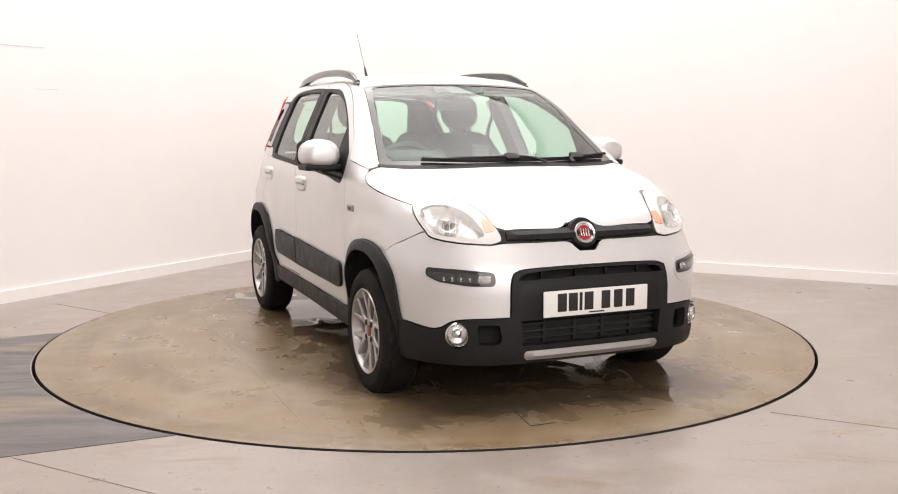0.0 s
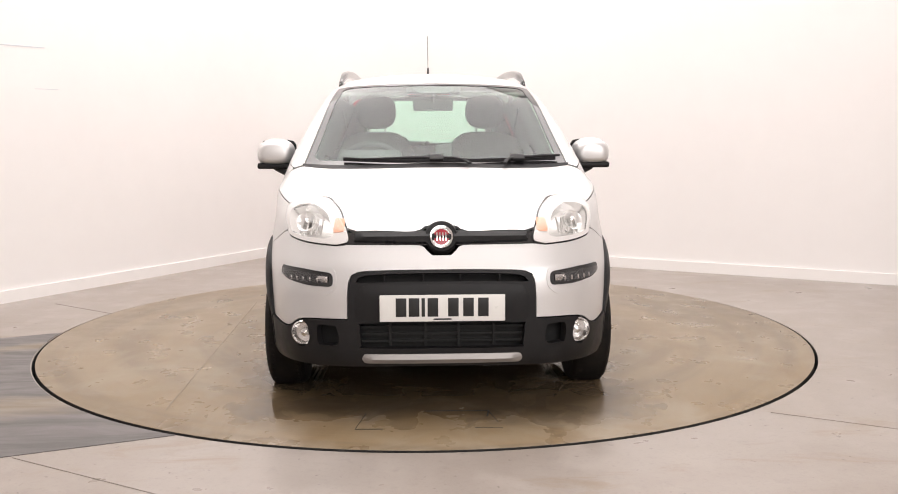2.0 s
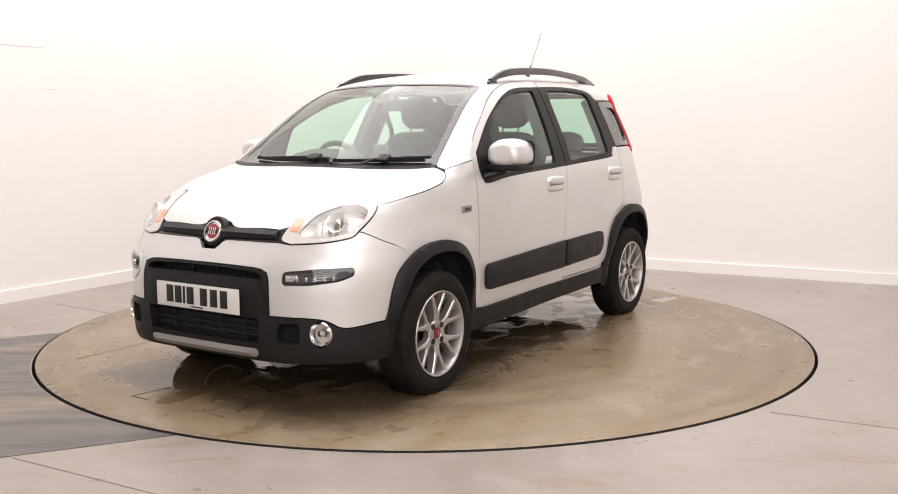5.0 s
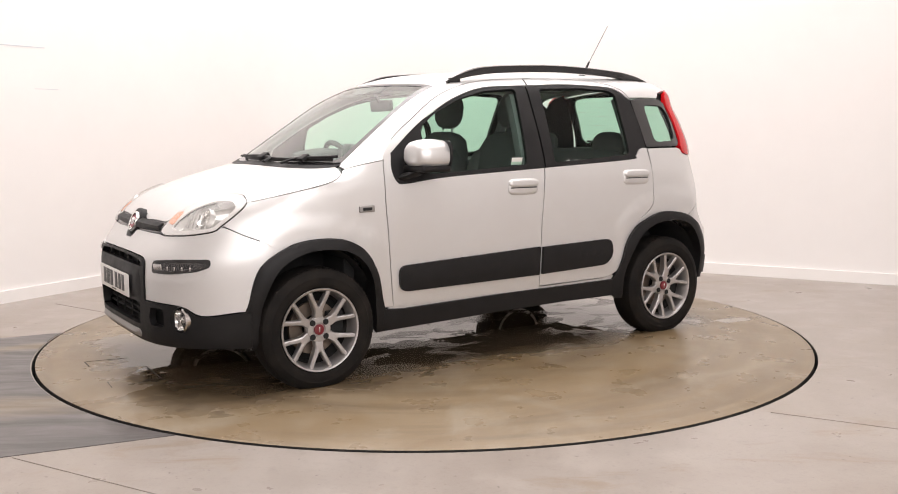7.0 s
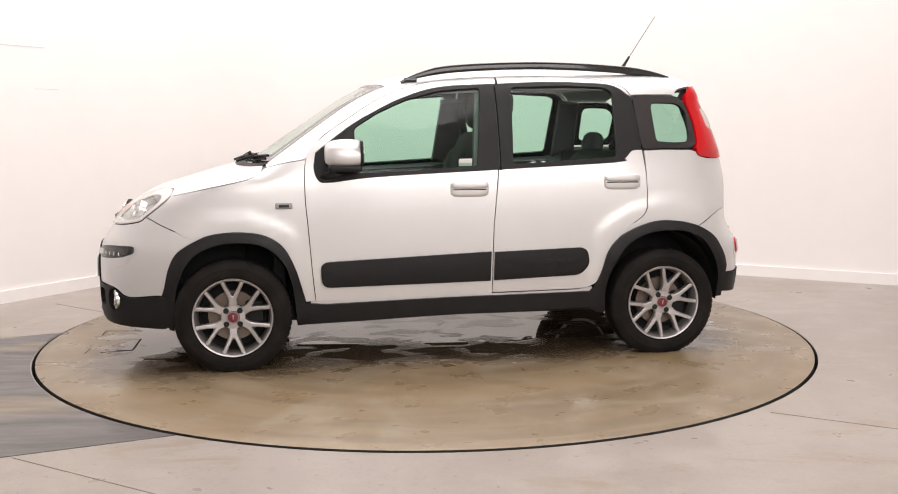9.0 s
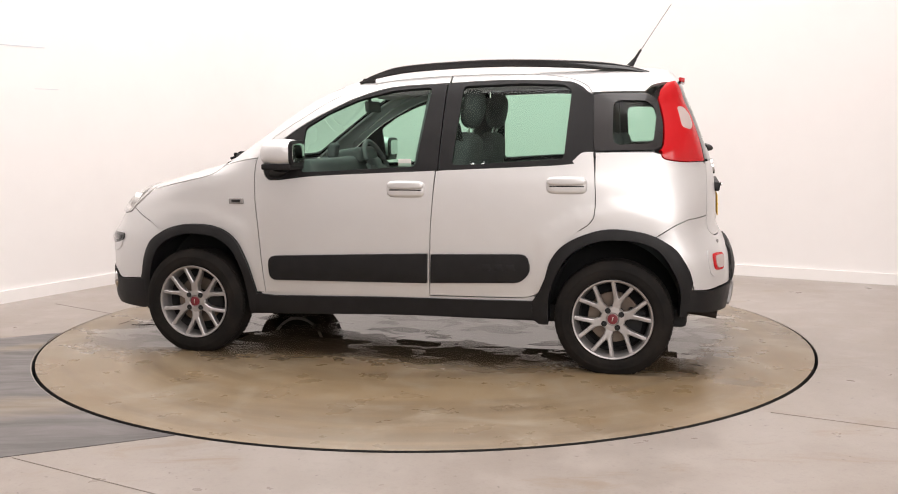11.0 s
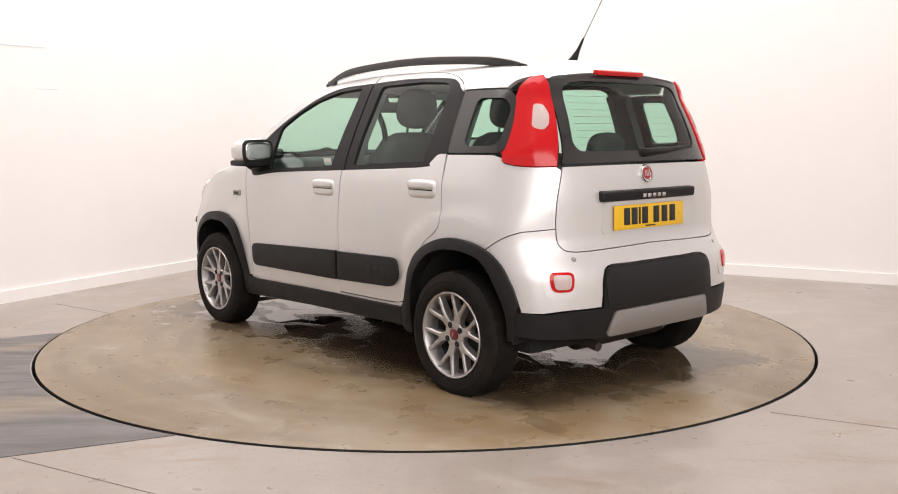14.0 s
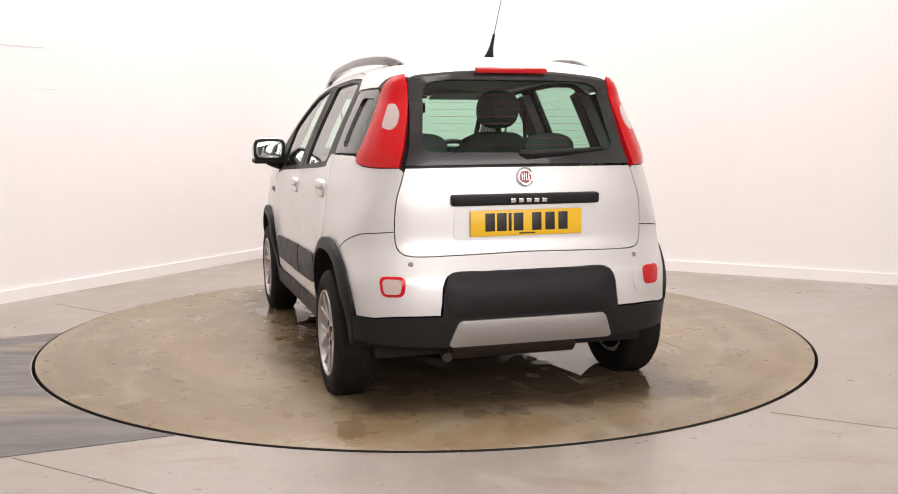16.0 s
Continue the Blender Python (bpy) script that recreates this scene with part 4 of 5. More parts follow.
# rear bumper
rb = join(rev(TG_LOW), seam_q[1:], at_side(spline([(-1.36, 0.680), (-1.425, 0.635), (-1.495, 0.545), (-1.530, 0.450), (-1.535, 0.43)])), curve3([(-1.58, 0.66, 0.428), (-1.657, 0.585, 0.438), (-1.717, 0.415, 0.440)]), curve3([(-1.712, 0.405, 0.50), (-1.712, 0.40, 0.567), (-1.704, 0.358, 0.617), (-1.71, 0.2, 0.619), (-1.71, 0, 0.619)]))
put("rear_bumper", *sheet("aft", sym(rb)[1:-1], cell=0.03, depth=0.02), SILVER, car, "silver rear bumper")
rl = join(curve3([(-1.71, 0.0, 0.616), (-1.71, 0.2, 0.616), (-1.704, 0.357, 0.614), (-1.712, 0.397, 0.567), (-1.717, 0.410, 0.445)]), curve3([(-1.717, 0.415, 0.437), (-1.657, 0.585, 0.435), (-1.58, 0.65, 0.425)]), at_side([(-1.52, 0.432), (-1.478, 0.44), (-1.470, 0.38), (-1.475, 0.325)]), curve3([(-1.55, 0.66, 0.315), (-1.66, 0.5, 0.305), (-1.70, 0.40, 0.300), (-1.71, 0.2, 0.300), (-1.71, 0.0, 0.300)]))
put("rear_lower_bumper", *sheet("aft", sym(rl)[1:-1], off=0.008, depth=0.03, cell=0.03), BLACK, car, "black plastic rear lower bumper")
rbar = curve3([(-1.71, 0.0, 0.605), (-1.70, 0.33, 0.604), (-1.70, 0.375, 0.59), (-1.70, 0.392, 0.55), (-1.71, 0.38, 0.45), (-1.71, 0.35, 0.43), (-1.71, 0.0, 0.43)])
put("rear_bumper_bar", *sheet("aft", sym(rbar)[1:-1], off=0.012, depth=0.02, bulge=0.016, cell=0.025), BLACK, car, "black rear bumper pad")
rs = [(-1.73, 0.0, 0.420), (-1.73, 0.335, 0.420), (-1.73, 0.352, 0.405), (-1.71, 0.385, 0.315), (-1.71, 0.37, 0.304), (-1.71, 0.0, 0.304)]
put("rear_skid_plate", *sheet("aft", rounded(sym(rs)[1:-1], 0.02), off=0.02, depth=0.03, cell=0.025, bulge=0.008), SATIN, car, "satin silver rear skid plate")
for s in (1, -1):
    f = [1, s, 1]
    c = np.array([(-1.600, 0.646, 0.606), (-1.660, 0.547, 0.604), (-1.667, 0.556, 0.522), (-1.618, 0.640, 0.521)])
    o = rounded(c, 0.03) * f
    o = o if s > 0 else o[::-1]
    pad = rounded([(-1.58, s * 0.675, 0.625), (-1.68, s * 0.500, 0.622), (-1.69, s * 0.500, 0.490), (-1.60, s * 0.665, 0.492)], 0.04)
    put("bumper_pad", *sheet("aft", pad[::s], off=0.0035, depth=0.006, gap=0, cell=0.02), SILVER, car, "raised silver bumper panel round the lamp")
    rl_ = put("rear_fog_lamp", *sheet("aft", o, off=0.0085, depth=0.02, gap=0, cell=0.015, bulge=0.004), REDLENS, car, "red framed square bumper lamp" if s > 0 else "square red rear fog lamp")
    if s > 0:
        m = c.mean(0)
        put("lens", *sheet("aft", rounded([m + (p - m) * 0.72 for p in c], 0.02), off=0.0145, depth=0.01, gap=0, cell=0.015), INSERT, rl_, "clear reversing lens")
    sx = cast("aft", flat_of("aft", [(-1.65, s * 0.53, 0.655)]))[0]
    disc(*sx, 0, 180 - s * 25, 0, [(-0.01, 0.012), (0.004, 0.011), (0.006, 0.0005)], SATIN, "parking_sensor", car)

# tail lamps
tl = join(curve3([(-1.425, 0.492, 1.462), (-1.36, 0.515, 1.450), (-1.312, 0.532, 1.414)]), at_side(spline([(-1.336, 1.372), (-1.366, 1.253), (-1.368, 1.143), (-1.350, 1.116)])), LAMP_LOW, curve3([(-1.533, 0.518, 1.15), (-1.505, 0.500, 1.28), (-1.46, 0.492, 1.42)]))
wl = rounded([(-1.455, 0.580, 1.328), (-1.480, 0.548, 1.325), (-1.500, 0.534, 1.285), (-1.500, 0.540, 1.235), (-1.485, 0.560, 1.212), (-1.455, 0.597, 1.225)], 0.016)
for s in (1, -1):
    f = [1, s, 1]
    lampt = put("tail_lamp", *sheet("aft", (tl * f)[::s], off=0.008, depth=0.03, gap=0.001, cell=0.025, bulge=0.012), REDLENS, car, "tall red tail lamp with a clear insert")
    put("lamp_backing", *sheet("aft", (tl * f)[::s], off=-0.03, depth=0.01, gap=-0.015, cell=0.05), MATT, lampt)
    put("lens", *sheet("aft", (wl * f)[::s], off=0.019, depth=0.01, gap=0, cell=0.02, bulge=0.003), INSERT, lampt, "frosted reversing insert")

# tailgate
tg = join(curve3([(-1.6, 0.0, 1.062), (-1.6, 0.3, 1.062), (-1.555, 0.525, 1.060)]), TG_SIDE, TG_LOW[1:])
put("tailgate", *sheet("rear", sym(tg)[1:-1], cell=0.03), SILVER, car, "silver tailgate")
tw = join(curve3([(-1.47, 0.0, 1.477), (-1.47, 0.25, 1.469), (-1.46, 0.478, 1.446)]), curve3([(-1.50, 0.486, 1.30), (-1.533, 0.505, 1.15), (-1.555, 0.530, 1.068)]), [(-1.6, 0.0, 1.072)])
twg = rounded(sym([(-1.47, 0.0, 1.448), (-1.45, 0.30, 1.442), (-1.45, 0.415, 1.425), (-1.55, 0.448, 1.16), (-1.57, 0.42, 1.125), (-1.57, 0.0, 1.122)])[1:-1], 0.05)
put("tailgate_window_border", *sheet("rear", sym(tw)[1:-1], [twg], off=0.001, gap=0.002, cell=0.03), FRIT, car, "black rear window border")
put("tailgate_window", *sheet("rear", twg, off=-0.004, gap=-0.005, depth=0.003, cell=0.04), DARKGLASS, car, "tinted rear window").visible_shadow = False
put("plate_recess", *sheet("rear", rounded([(-1.63, 0.325, 0.895), (-1.63, 0.335, 0.750), (-1.63, -0.335, 0.750), (-1.63, -0.325, 0.895)], 0.03), off=0.003, depth=0.006, gap=0, cell=0.03), SILVER, car, "silver tailgate panel behind the plate")
part("high_brake_lamp", block((0.034, 0.34, 0.024), (-1.446, 0, 1.486), (0, -12, 0), 0.008), REDLENS, car, "red high level brake lamp")
hb = part("tailgate_handle", block((0.05, 0.69, 0.048), (-1.632, 0, 0.922), (0, -4, 0), 0.014, 3), BLACK, car, "black tailgate handle bar with raised light lettering bars")
for k in range(5):
    part("letter_bar", block((0.004, 0.024, 0.018), (-1.6715, 0.072 - k * 0.036, 0.918), (0, -4, 0), 0.002), CHROME, hb)
for k in range(9):
    zz = 1.155 + k * 0.031
    part("heater_line", sweep([tuple(cast("rear", np.array([[y, zz]]))[0] + [0.006, 0, 0]) for y in np.linspace(-0.40, 0.40, 9)], circle(0.0005, 4)), RED, car)
wp = part("wiper_arm", sweep([(-1.575, 0.0, 1.118), (-1.603, -0.03, 1.116), (-1.597, -0.2, 1.124), (-1.570, -0.40, 1.135)], circle(0.018, 8, 0.013), scale=[1.5, 1.3, 1.0, 0.6]), BLACK, car, "black rear wiper")


def number_plate(x, z, yaw, mat, tilt, label):
    bm = block((0.006, 0.522, 0.112), (0, 0, 0), bevel=0.004)
    m = pose(x, 0, z, 0, 0, yaw) @ pose(0, 0, 0, 0, tilt, 0)
    bm.transform(m)
    p = part("number_plate", bm, mat, car, label)
    cells = [-0.172, -0.118, -0.080, -0.040, 0.045, 0.108, 0.170]
    for i, c in enumerate(cells):
        b = block((0.002, 0.014 if i == 2 else 0.044, 0.078), (0.0036, c, 0.004), bevel=0.0006)
        b.transform(m)
        part("plate_bar", b, INK, p)
    b = block((0.002, 0.075, 0.006), (0.0036, 0.0, -0.046), bevel=0.0006)
    b.transform(m)
    part("maker_bar", b, INK, p)
    for c in (-0.225, 0.225):
        b = turned([(0.002, 0.006), (0.0055, 0.005), (0.006, 0.0005)], 10, "x")
        b.transform(m @ pose(0, c, 0))
        part("plate_screw", b, mat, p)


number_plate(1.8985, 0.487, 0, WHITEP, 0, "white front number plate with dark bars")
number_plate(-1.6475, 0.820, 180, YELLOW, -2, "yellow rear number plate with dark bars")

# windscreen
wsc = join(WS_TOP, WS_SIDE[1:], curve3([(1.0, 0.62, 1.042), (1.1, 0.4, 1.044), (1.15, 0.0, 1.048)]))
wg = join(curve3([(0.46, 0.0, 1.470), (0.43, 0.25, 1.466), (0.38, 0.475, 1.453), (0.41, 0.508, 1.425)]), curve3([(0.500, 0.538, 1.365), (0.760, 0.582, 1.195), (0.92, 0.612, 1.09)]), curve3([(0.95, 0.585, 1.072), (1.1, 0.4, 1.070), (1.13, 0.0, 1.072)]))
put("windscreen_border", *sheet("front", sym(wsc)[1:-1], [sym(wg)[1:-1]], off=-0.002, depth=0.006, gap=0.001), FRIT, car, "black windscreen border")
put("windscreen", *sheet("front", sym(wg)[1:-1], off=-0.004, depth=0.002, gap=-0.004, cell=0.05), GLASS, car, "green tinted windscreen").visible_shadow = False
put("sensor_patch", *sheet("front", sym([(0.45, 0.0, 1.464), (0.43, 0.125, 1.462), (0.45, 0.10, 1.440), (0.47, 0.075, 1.430), (0.47, 0.0, 1.429)])[1:-1], off=-0.008, depth=0.004, gap=0), TRIM, car, "dark sensor patch at the top of the windscreen")
cow = join(curve3([(1.16, 0.0, 1.03), (1.138, 0.3, 1.03), (1.072, 0.52, 1.03), (0.99, 0.665, 1.03)]), curve3([(0.965, 0.672, 1.04), (1.04, 0.5, 1.05), (1.09, 0.3, 1.05), (1.10, 0.0, 1.06)]))
put("cowl", *sheet("top", sym(cow)[1:-1], off=0.002, gap=0, depth=0.01), BLACK, car, "black plastic cowl below the windscreen")


def on_screen(y, z, lift):
    q = cast("front", np.array([[y, z]]))[0]
    return q + skin_normal(q[None])[0] * lift


for path, name in (([(-0.16, 1.040), (-0.10, 1.062), (0.10, 1.066), (0.38, 1.058)], "near"), ([(0.33, 1.036), (0.36, 1.06), (0.48, 1.068), (0.62, 1.075)], "far")):
    arm = spline([on_screen(-y, z, 0.022) for y, z in path] if name == "near" else [on_screen(y, z, 0.022) for y, z in path], 0.03)
    w = part("wiper", sweep(arm, circle(0.010, 8, 0.007)), BLACK, car, "black windscreen wiper")
    blade = [on_screen(y * (-1 if name == "near" else 1), z, 0.012) for y, z in ((path[1][0] - (0.04 if name == "near" else 0.36), 1.062), (0.2, 1.060), (path[3][0] + 0.08 if name == "near" else 0.60, 1.068))]
    part("blade", sweep(spline(blade, 0.05), circle(0.006, 6, 0.011)), BLACK, w)
    a = arm[len(arm) // 3]
    part("arm_joint", block((0.05, 0.07, 0.02), tuple(a), (0, 30, 0), 0.006), BLACK, w)

# roof rails, aerial
rail_c = np.array([0, 0, -0.010]) + spline([(0.258, 0.528, 1.486), (0.17, 0.522, 1.522), (0.02, 0.515, 1.558), (-0.25, 0.505, 1.578), (-0.55, 0.497, 1.585), (-0.90, 0.482, 1.573), (-1.14, 0.468, 1.552), (-1.285, 0.455, 1.523)], 0.04)
sec = [(-0.015, -0.026), (-0.02, -0.004), (-0.014, 0.012), (0.0, 0.016), (0.014, 0.012), (0.02, -0.004), (0.015, -0.026)]
n_r = len(rail_c)
sc = [min(1.0, 0.35 + 4.5 * min(i, n_r - 1 - i) / n_r) for i in range(n_r)]
for s in (1, -1):
    r_ = part("roof_rail", sweep(rail_c * [1, s, 1], sec, scale=sc), GLOSSY, car, "black arched roof rail")
    for i in (2, n_r - 3):
        p = rail_c[i]
        zt = float(top_z(np.array(p[0]), np.array(p[1])))
        h = max(p[2] - zt + 0.012, 0.02)
        part("rail_foot", block((0.07, 0.022, h), (p[0], s * p[1], p[2] - h / 2), (0, 0, 0), 0.006), GLOSSY, r_)
aer = part("aerial", sweep([(-1.15, 0, 1.556), (-1.165, 0, 1.578), (-1.19, 0, 1.615), (-1.22, 0, 1.665)], circle(0.012, 10), scale=[2.2, 1.5, 0.75, 0.5]), BLACK, car, "thin black roof aerial")
part("rod", sweep([(-1.215, 0, 1.655), (-1.378, 0, 1.905)], circle(0.0019, 6)), BLACK, aer)

# mirrors
for s in (1, -1):
    pod = []
    bm = bmesh.new()
    prof = [(-0.085, 0.55), (-0.075, 0.86), (-0.02, 1.0), (0.035, 0.93), (0.075, 0.70), (0.092, 0.35), (0.096, 0.02)]
    rings = []
    n = 24
    for dx, g in prof:
        rings.append([])
        for i in range(n):
            a = 2 * math.pi * i / n
            cx, cz = math.cos(a), math.sin(a)
            pw = 2.3 if cz > 0 else 3.6
            k = (abs(cx) ** pw + abs(cz) ** pw) ** (-1 / pw)
            rings[-1].append(bm.verts.new((0.585 + dx, s * (0.852 + cx * k * 0.101 * (0.5 + 0.5 * g)), 1.100 + cz * k * (0.078 if cz > 0 else 0.066) * (0.45 + 0.55 * g))))
    for a, b in zip(rings, rings[1:]):
        for i in range(n):
            bm.faces.new((a[i], a[(i + 1) % n], b[(i + 1) % n], b[i]))
    bm.faces.new(rings[-1])
    bm.faces.new(rings[0][::-1])
    mir = part("door_mirror", bm, SILVER, car, "door mirror with a silver cap and black base", sharp=50)
    part("mirror_bezel", pillow((0.020, 0.196, 0.134), (0.502, s * 0.852, 1.103), p=5), BLACK, mir)
    part("mirror_glass", pillow((0.006, 0.164, 0.100), (0.4915, s * 0.852, 1.103), p=5), material("mirror", (0.62, 0.66, 0.64), 0.02, 1.0), mir)
    part("mirror_base", block((0.165, 0.192, 0.032), (0.583, s * 0.850, 1.033), bevel=0.013, seg=3), BLACK, mir, "black mirror lower shell")
    part("mirror_arm", sweep(spline([(0.66, s * 0.745, 0.985), (0.635, s * 0.785, 1.0), (0.60, s * 0.83, 1.02)], 0.02), circle(0.05, 12, 0.020)), BLACK, mir)

# handles, side indicators, fuel flap
for x0, z0 in ((-0.070, 0.922), (-0.905, 0.950)):
    for s in (1, -1):
        yh = float(at_side([(x0, z0)])[0][1])
        rc = part("handle_recess", pillow((0.205, 0.034, 0.088), (x0, s * (yh - 0.006), z0 - 0.006), p=5), SILVER, car, "silver door handle in its recess", sharp=60)
        # raised black strip drawn for the shade below the grip
        part("handle_gap_shade", block((0.176, 0.004, 0.0065), (x0, s * (yh + 0.0095), z0 - 0.010), bevel=0.0012), GLOSSY, rc)
        part("door_handle", pillow((0.196, 0.030, 0.040), (x0, s * (yh + 0.006), z0 + 0.014), p=4), SILVER, rc, "silver grab handle", sharp=60)
for s in (1, -1):
    yi = float(at_side([(0.888, 0.842)])[0][1])
    si = part("side_indicator", block((0.085, 0.012, 0.032), (0.888, s * (yi + 0.003), 0.842), bevel=0.006, seg=3), SATIN, car, "small oval side indicator")
    part("lens", block((0.05, 0.004, 0.015), (0.888, s * (yi + 0.009), 0.842), bevel=0.0015), INK, si)


# wheels
def wheel_at(x, s, phase):
    yc = s * 0.722
    R, hub_z = 0.297, 0.279
    m = pose(x, yc, hub_z) @ (Matrix.Identity(4) if s > 0 else pose(0, 0, 0, 0, 0, 180)) @ pose(0, 0, 0, 0, -phase, 0)

    def settle(mesh):
        """The tyre flattens where it stands on the deck."""
        for v in mesh.verts:
            v.co.z = max(v.co.z, 0.001)
    bm = turned([(-0.075, 0.195), (-0.088, 0.205), (-0.092, 0.240), (-0.086, 0.274), (-0.070, R - 0.007), (-0.03, R), (0.03, R), (0.068, R - 0.007), (0.080, 0.278), (0.086, 0.262), (0.0895, 0.252), (0.0885, 0.248), (0.090, 0.236), (0.088, 0.215), (0.082, 0.206), (0.072, 0.197), (-0.075, 0.195)], 96)
    bm.transform(m)
    settle(bm)
    w = part("wheel", bm, TYRE, car, "road wheel with a black tyre and six-spoke alloy rim", sharp=30)
    # tread blocks at the shoulders
    bm = bmesh.new()
    for i in range(64):
        a = 2 * math.pi * i / 64
        for yy in (0.045, 0.015, -0.015, -0.045):
            block((0.018, 0.030, 0.006), (math.cos(a + yy) * (R - 0.0048), yy, math.sin(a + yy) * (R - 0.0048)), (0, 90 - math.degrees(a + yy), 8 if yy > 0 else -8), 0, into=bm)
    bm.transform(m)
    settle(bm)
    tagged(part("tread", bm, TYRE, w, "", False), kind="stuff")
    bm = turned([(0.074, 0.1955), (0.084, 0.2025), (0.088, 0.200), (0.086, 0.193), (0.072, 0.186), (0.02, 0.178), (-0.07, 0.172), (-0.07, 0.188), (0.06, 0.192), (0.074, 0.1955)], 72)
    bm.transform(m)
    rim = part("rim", bm, ALLOY, w, "silver alloy rim")
    # dark sleeve: the shade inside the rim is put into its colour
    bm = turned([(0.012, 0.1745), (-0.068, 0.1695)], 72)
    bm.transform(m)
    part("rim_barrel", bm, BARREL_SHADE, w, "inside of the rim, coloured dark for the shade in there")
    # six forked spokes
    for i in range(6):
        a = math.radians(90 + 60 * i)
        for sg in (1, -1):
            bm = bmesh.new()
            st = []
            for r_, off, wd, y0, dp in ((0.088, 0.0085, 0.0125, 0.0678, 0.040), (0.102, 0.0120, 0.0125, 0.0698, 0.040), (0.118, 0.0190, 0.0120, 0.0720, 0.040), (0.138, 0.0290, 0.0115, 0.0745, 0.038), (0.160, 0.0395, 0.0112, 0.0772, 0.036), (0.178, 0.0475, 0.0115, 0.0792, 0.033), (0.193, 0.0535, 0.0125, 0.0805, 0.028)):
                u, v_ = Vector((math.cos(a), 0, math.sin(a))), Vector((-math.sin(a), 0, math.cos(a)))
                c = u * r_ + v_ * (sg * off)
                st.append([bm.verts.new(c + v_ * (wd * q) + Vector((0, yy, 0))) for q, yy in ((-1, y0 - dp), (-1, y0 - 0.005), (-0.55, y0), (0.55, y0), (1, y0 - 0.005), (1, y0 - dp))])
            for p, q in zip(st, st[1:]):
                for k in range(6):
                    bm.faces.new((p[k], p[(k + 1) % 6], q[(k + 1) % 6], q[k]))
            bm.transform(m)
            part("spoke", bm, ALLOY, rim)
        # the stem from which the fork grows
        bm = bmesh.new()
        st = []
        for r_, wd, y0, dp in ((0.045, 0.0235, 0.063, 0.03), (0.066, 0.0215, 0.0658, 0.036), (0.085, 0.0200, 0.0678, 0.036), (0.102, 0.0215, 0.0694, 0.036), (0.109, 0.0180, 0.0680, 0.036), (0.114, 0.0120, 0.0610, 0.030)):
            c = u * r_
            st.append([bm.verts.new(c + v_ * (wd * q) + Vector((0, yy, 0))) for q, yy in ((-1, y0 - dp), (-1, y0 - 0.005), (-0.8, y0), (0.8, y0), (1, y0 - 0.005), (1, y0 - dp))])
        for p, q in zip(st, st[1:]):
            for k in range(6):
                bm.faces.new((p[k], p[(k + 1) % 6], q[(k + 1) % 6], q[k]))
        bm.faces.new(st[-1])
        bm.transform(m)
        part("spoke_stem", bm, ALLOY, rim)
    bm = turned([(0.03, 0.062), (0.058, 0.064), (0.066, 0.058), (0.067, 0.034), (0.062, 0.029), (0.062, 0.0005)], 40)
    bm.transform(m)
    part("hub", bm, ALLOY, rim, "alloy wheel hub")
    bm = turned([(0.055, 0.0265), (0.068, 0.0255), (0.071, 0.0005)], 28)
    bm.transform(m)
    part("hub_cap", bm, CAP_RED, rim, "dark red hub cap with a small pale bar")
    bm = block((0.005, 0.003, 0.024), (0, 0.0712, 0), bevel=0.001)
    bm.transform(m)
    part("cap_bar", bm, CHROME, rim)
    for i in range(4):
        a = math.radians(45 + 90 * i)
        # flat black plug stands in for the shade in the bolt hole
        bm = turned([(0.05, 0.0145), (0.0688, 0.0145), (0.0688, 0.0005)], 18)
        bm.transform(m @ pose(math.cos(a) * 0.0485, 0, math.sin(a) * 0.0485))
        part("bolt_hole_shade", bm, MATT, rim)
    bm = turned([(0.0, 0.06), (0.004, 0.128), (-0.012, 0.130), (-0.012, 0.06)], 48)
    bm.transform(m)
    part("brake_disc", bm, BRAKE, w, "rusty steel brake disc")
    bm = block((0.09, 0.05, 0.11), (-0.105, 0.0, 0.02), bevel=0.012)
    bm.transform(m)
    part("brake_caliper", bm, MATT, w)
    # near-black disc added in place of the shade behind the spokes
    bm = turned([(-0.06, 0.17), (-0.065, 0.0005)], 32)
    bm.transform(m)
    part("wheel_back_shade", bm, MATT, w)


for wx, phase in ((1.156, 0), (-1.144, 15)):
    for s in (1, -1):
        wheel_at(wx, s, phase)
        # inner wheel arch
        bm = bmesh.new()
        a_ = []
        for i in range(19):
            t = math.pi * (-0.01 + 1.02 * i / 18)
            a_.append([bm.verts.new((wx + math.cos(t) * 0.335, s * y, 0.29 + math.sin(t) * 0.385)) for y in (0.738 + 0.028 * min(1.0, max(0.0, math.sin(t) * 2 - 0.6)), 0.42)])
        for p, q in zip(a_, a_[1:]):
            bm.faces.new((p[0], q[0], q[1], p[1]))
        bm.faces.new([q[1] for q in a_])
        part("arch_liner", bm, MATT, car, "dark wheel arch liner")

# underside, cabin floor, bulkheads
part("underbody", block((3.05, 1.30, 0.10), (0.02, 0, 0.27), bevel=0.03), MATT, car, "dark underbody")
part("exhaust_silencer", sweep([(-1.45, 0.30, 0.26), (-1.45, -0.30, 0.26)], circle(0.075, 16)), DARK_STEEL, car, "steel exhaust silencer")
part("exhaust_pipe", sweep(spline([(-1.42, 0.33, 0.26), (-1.55, 0.36, 0.26), (-1.66, 0.37, 0.245)], 0.03), circle(0.022, 10)), DARK_STEEL, car)
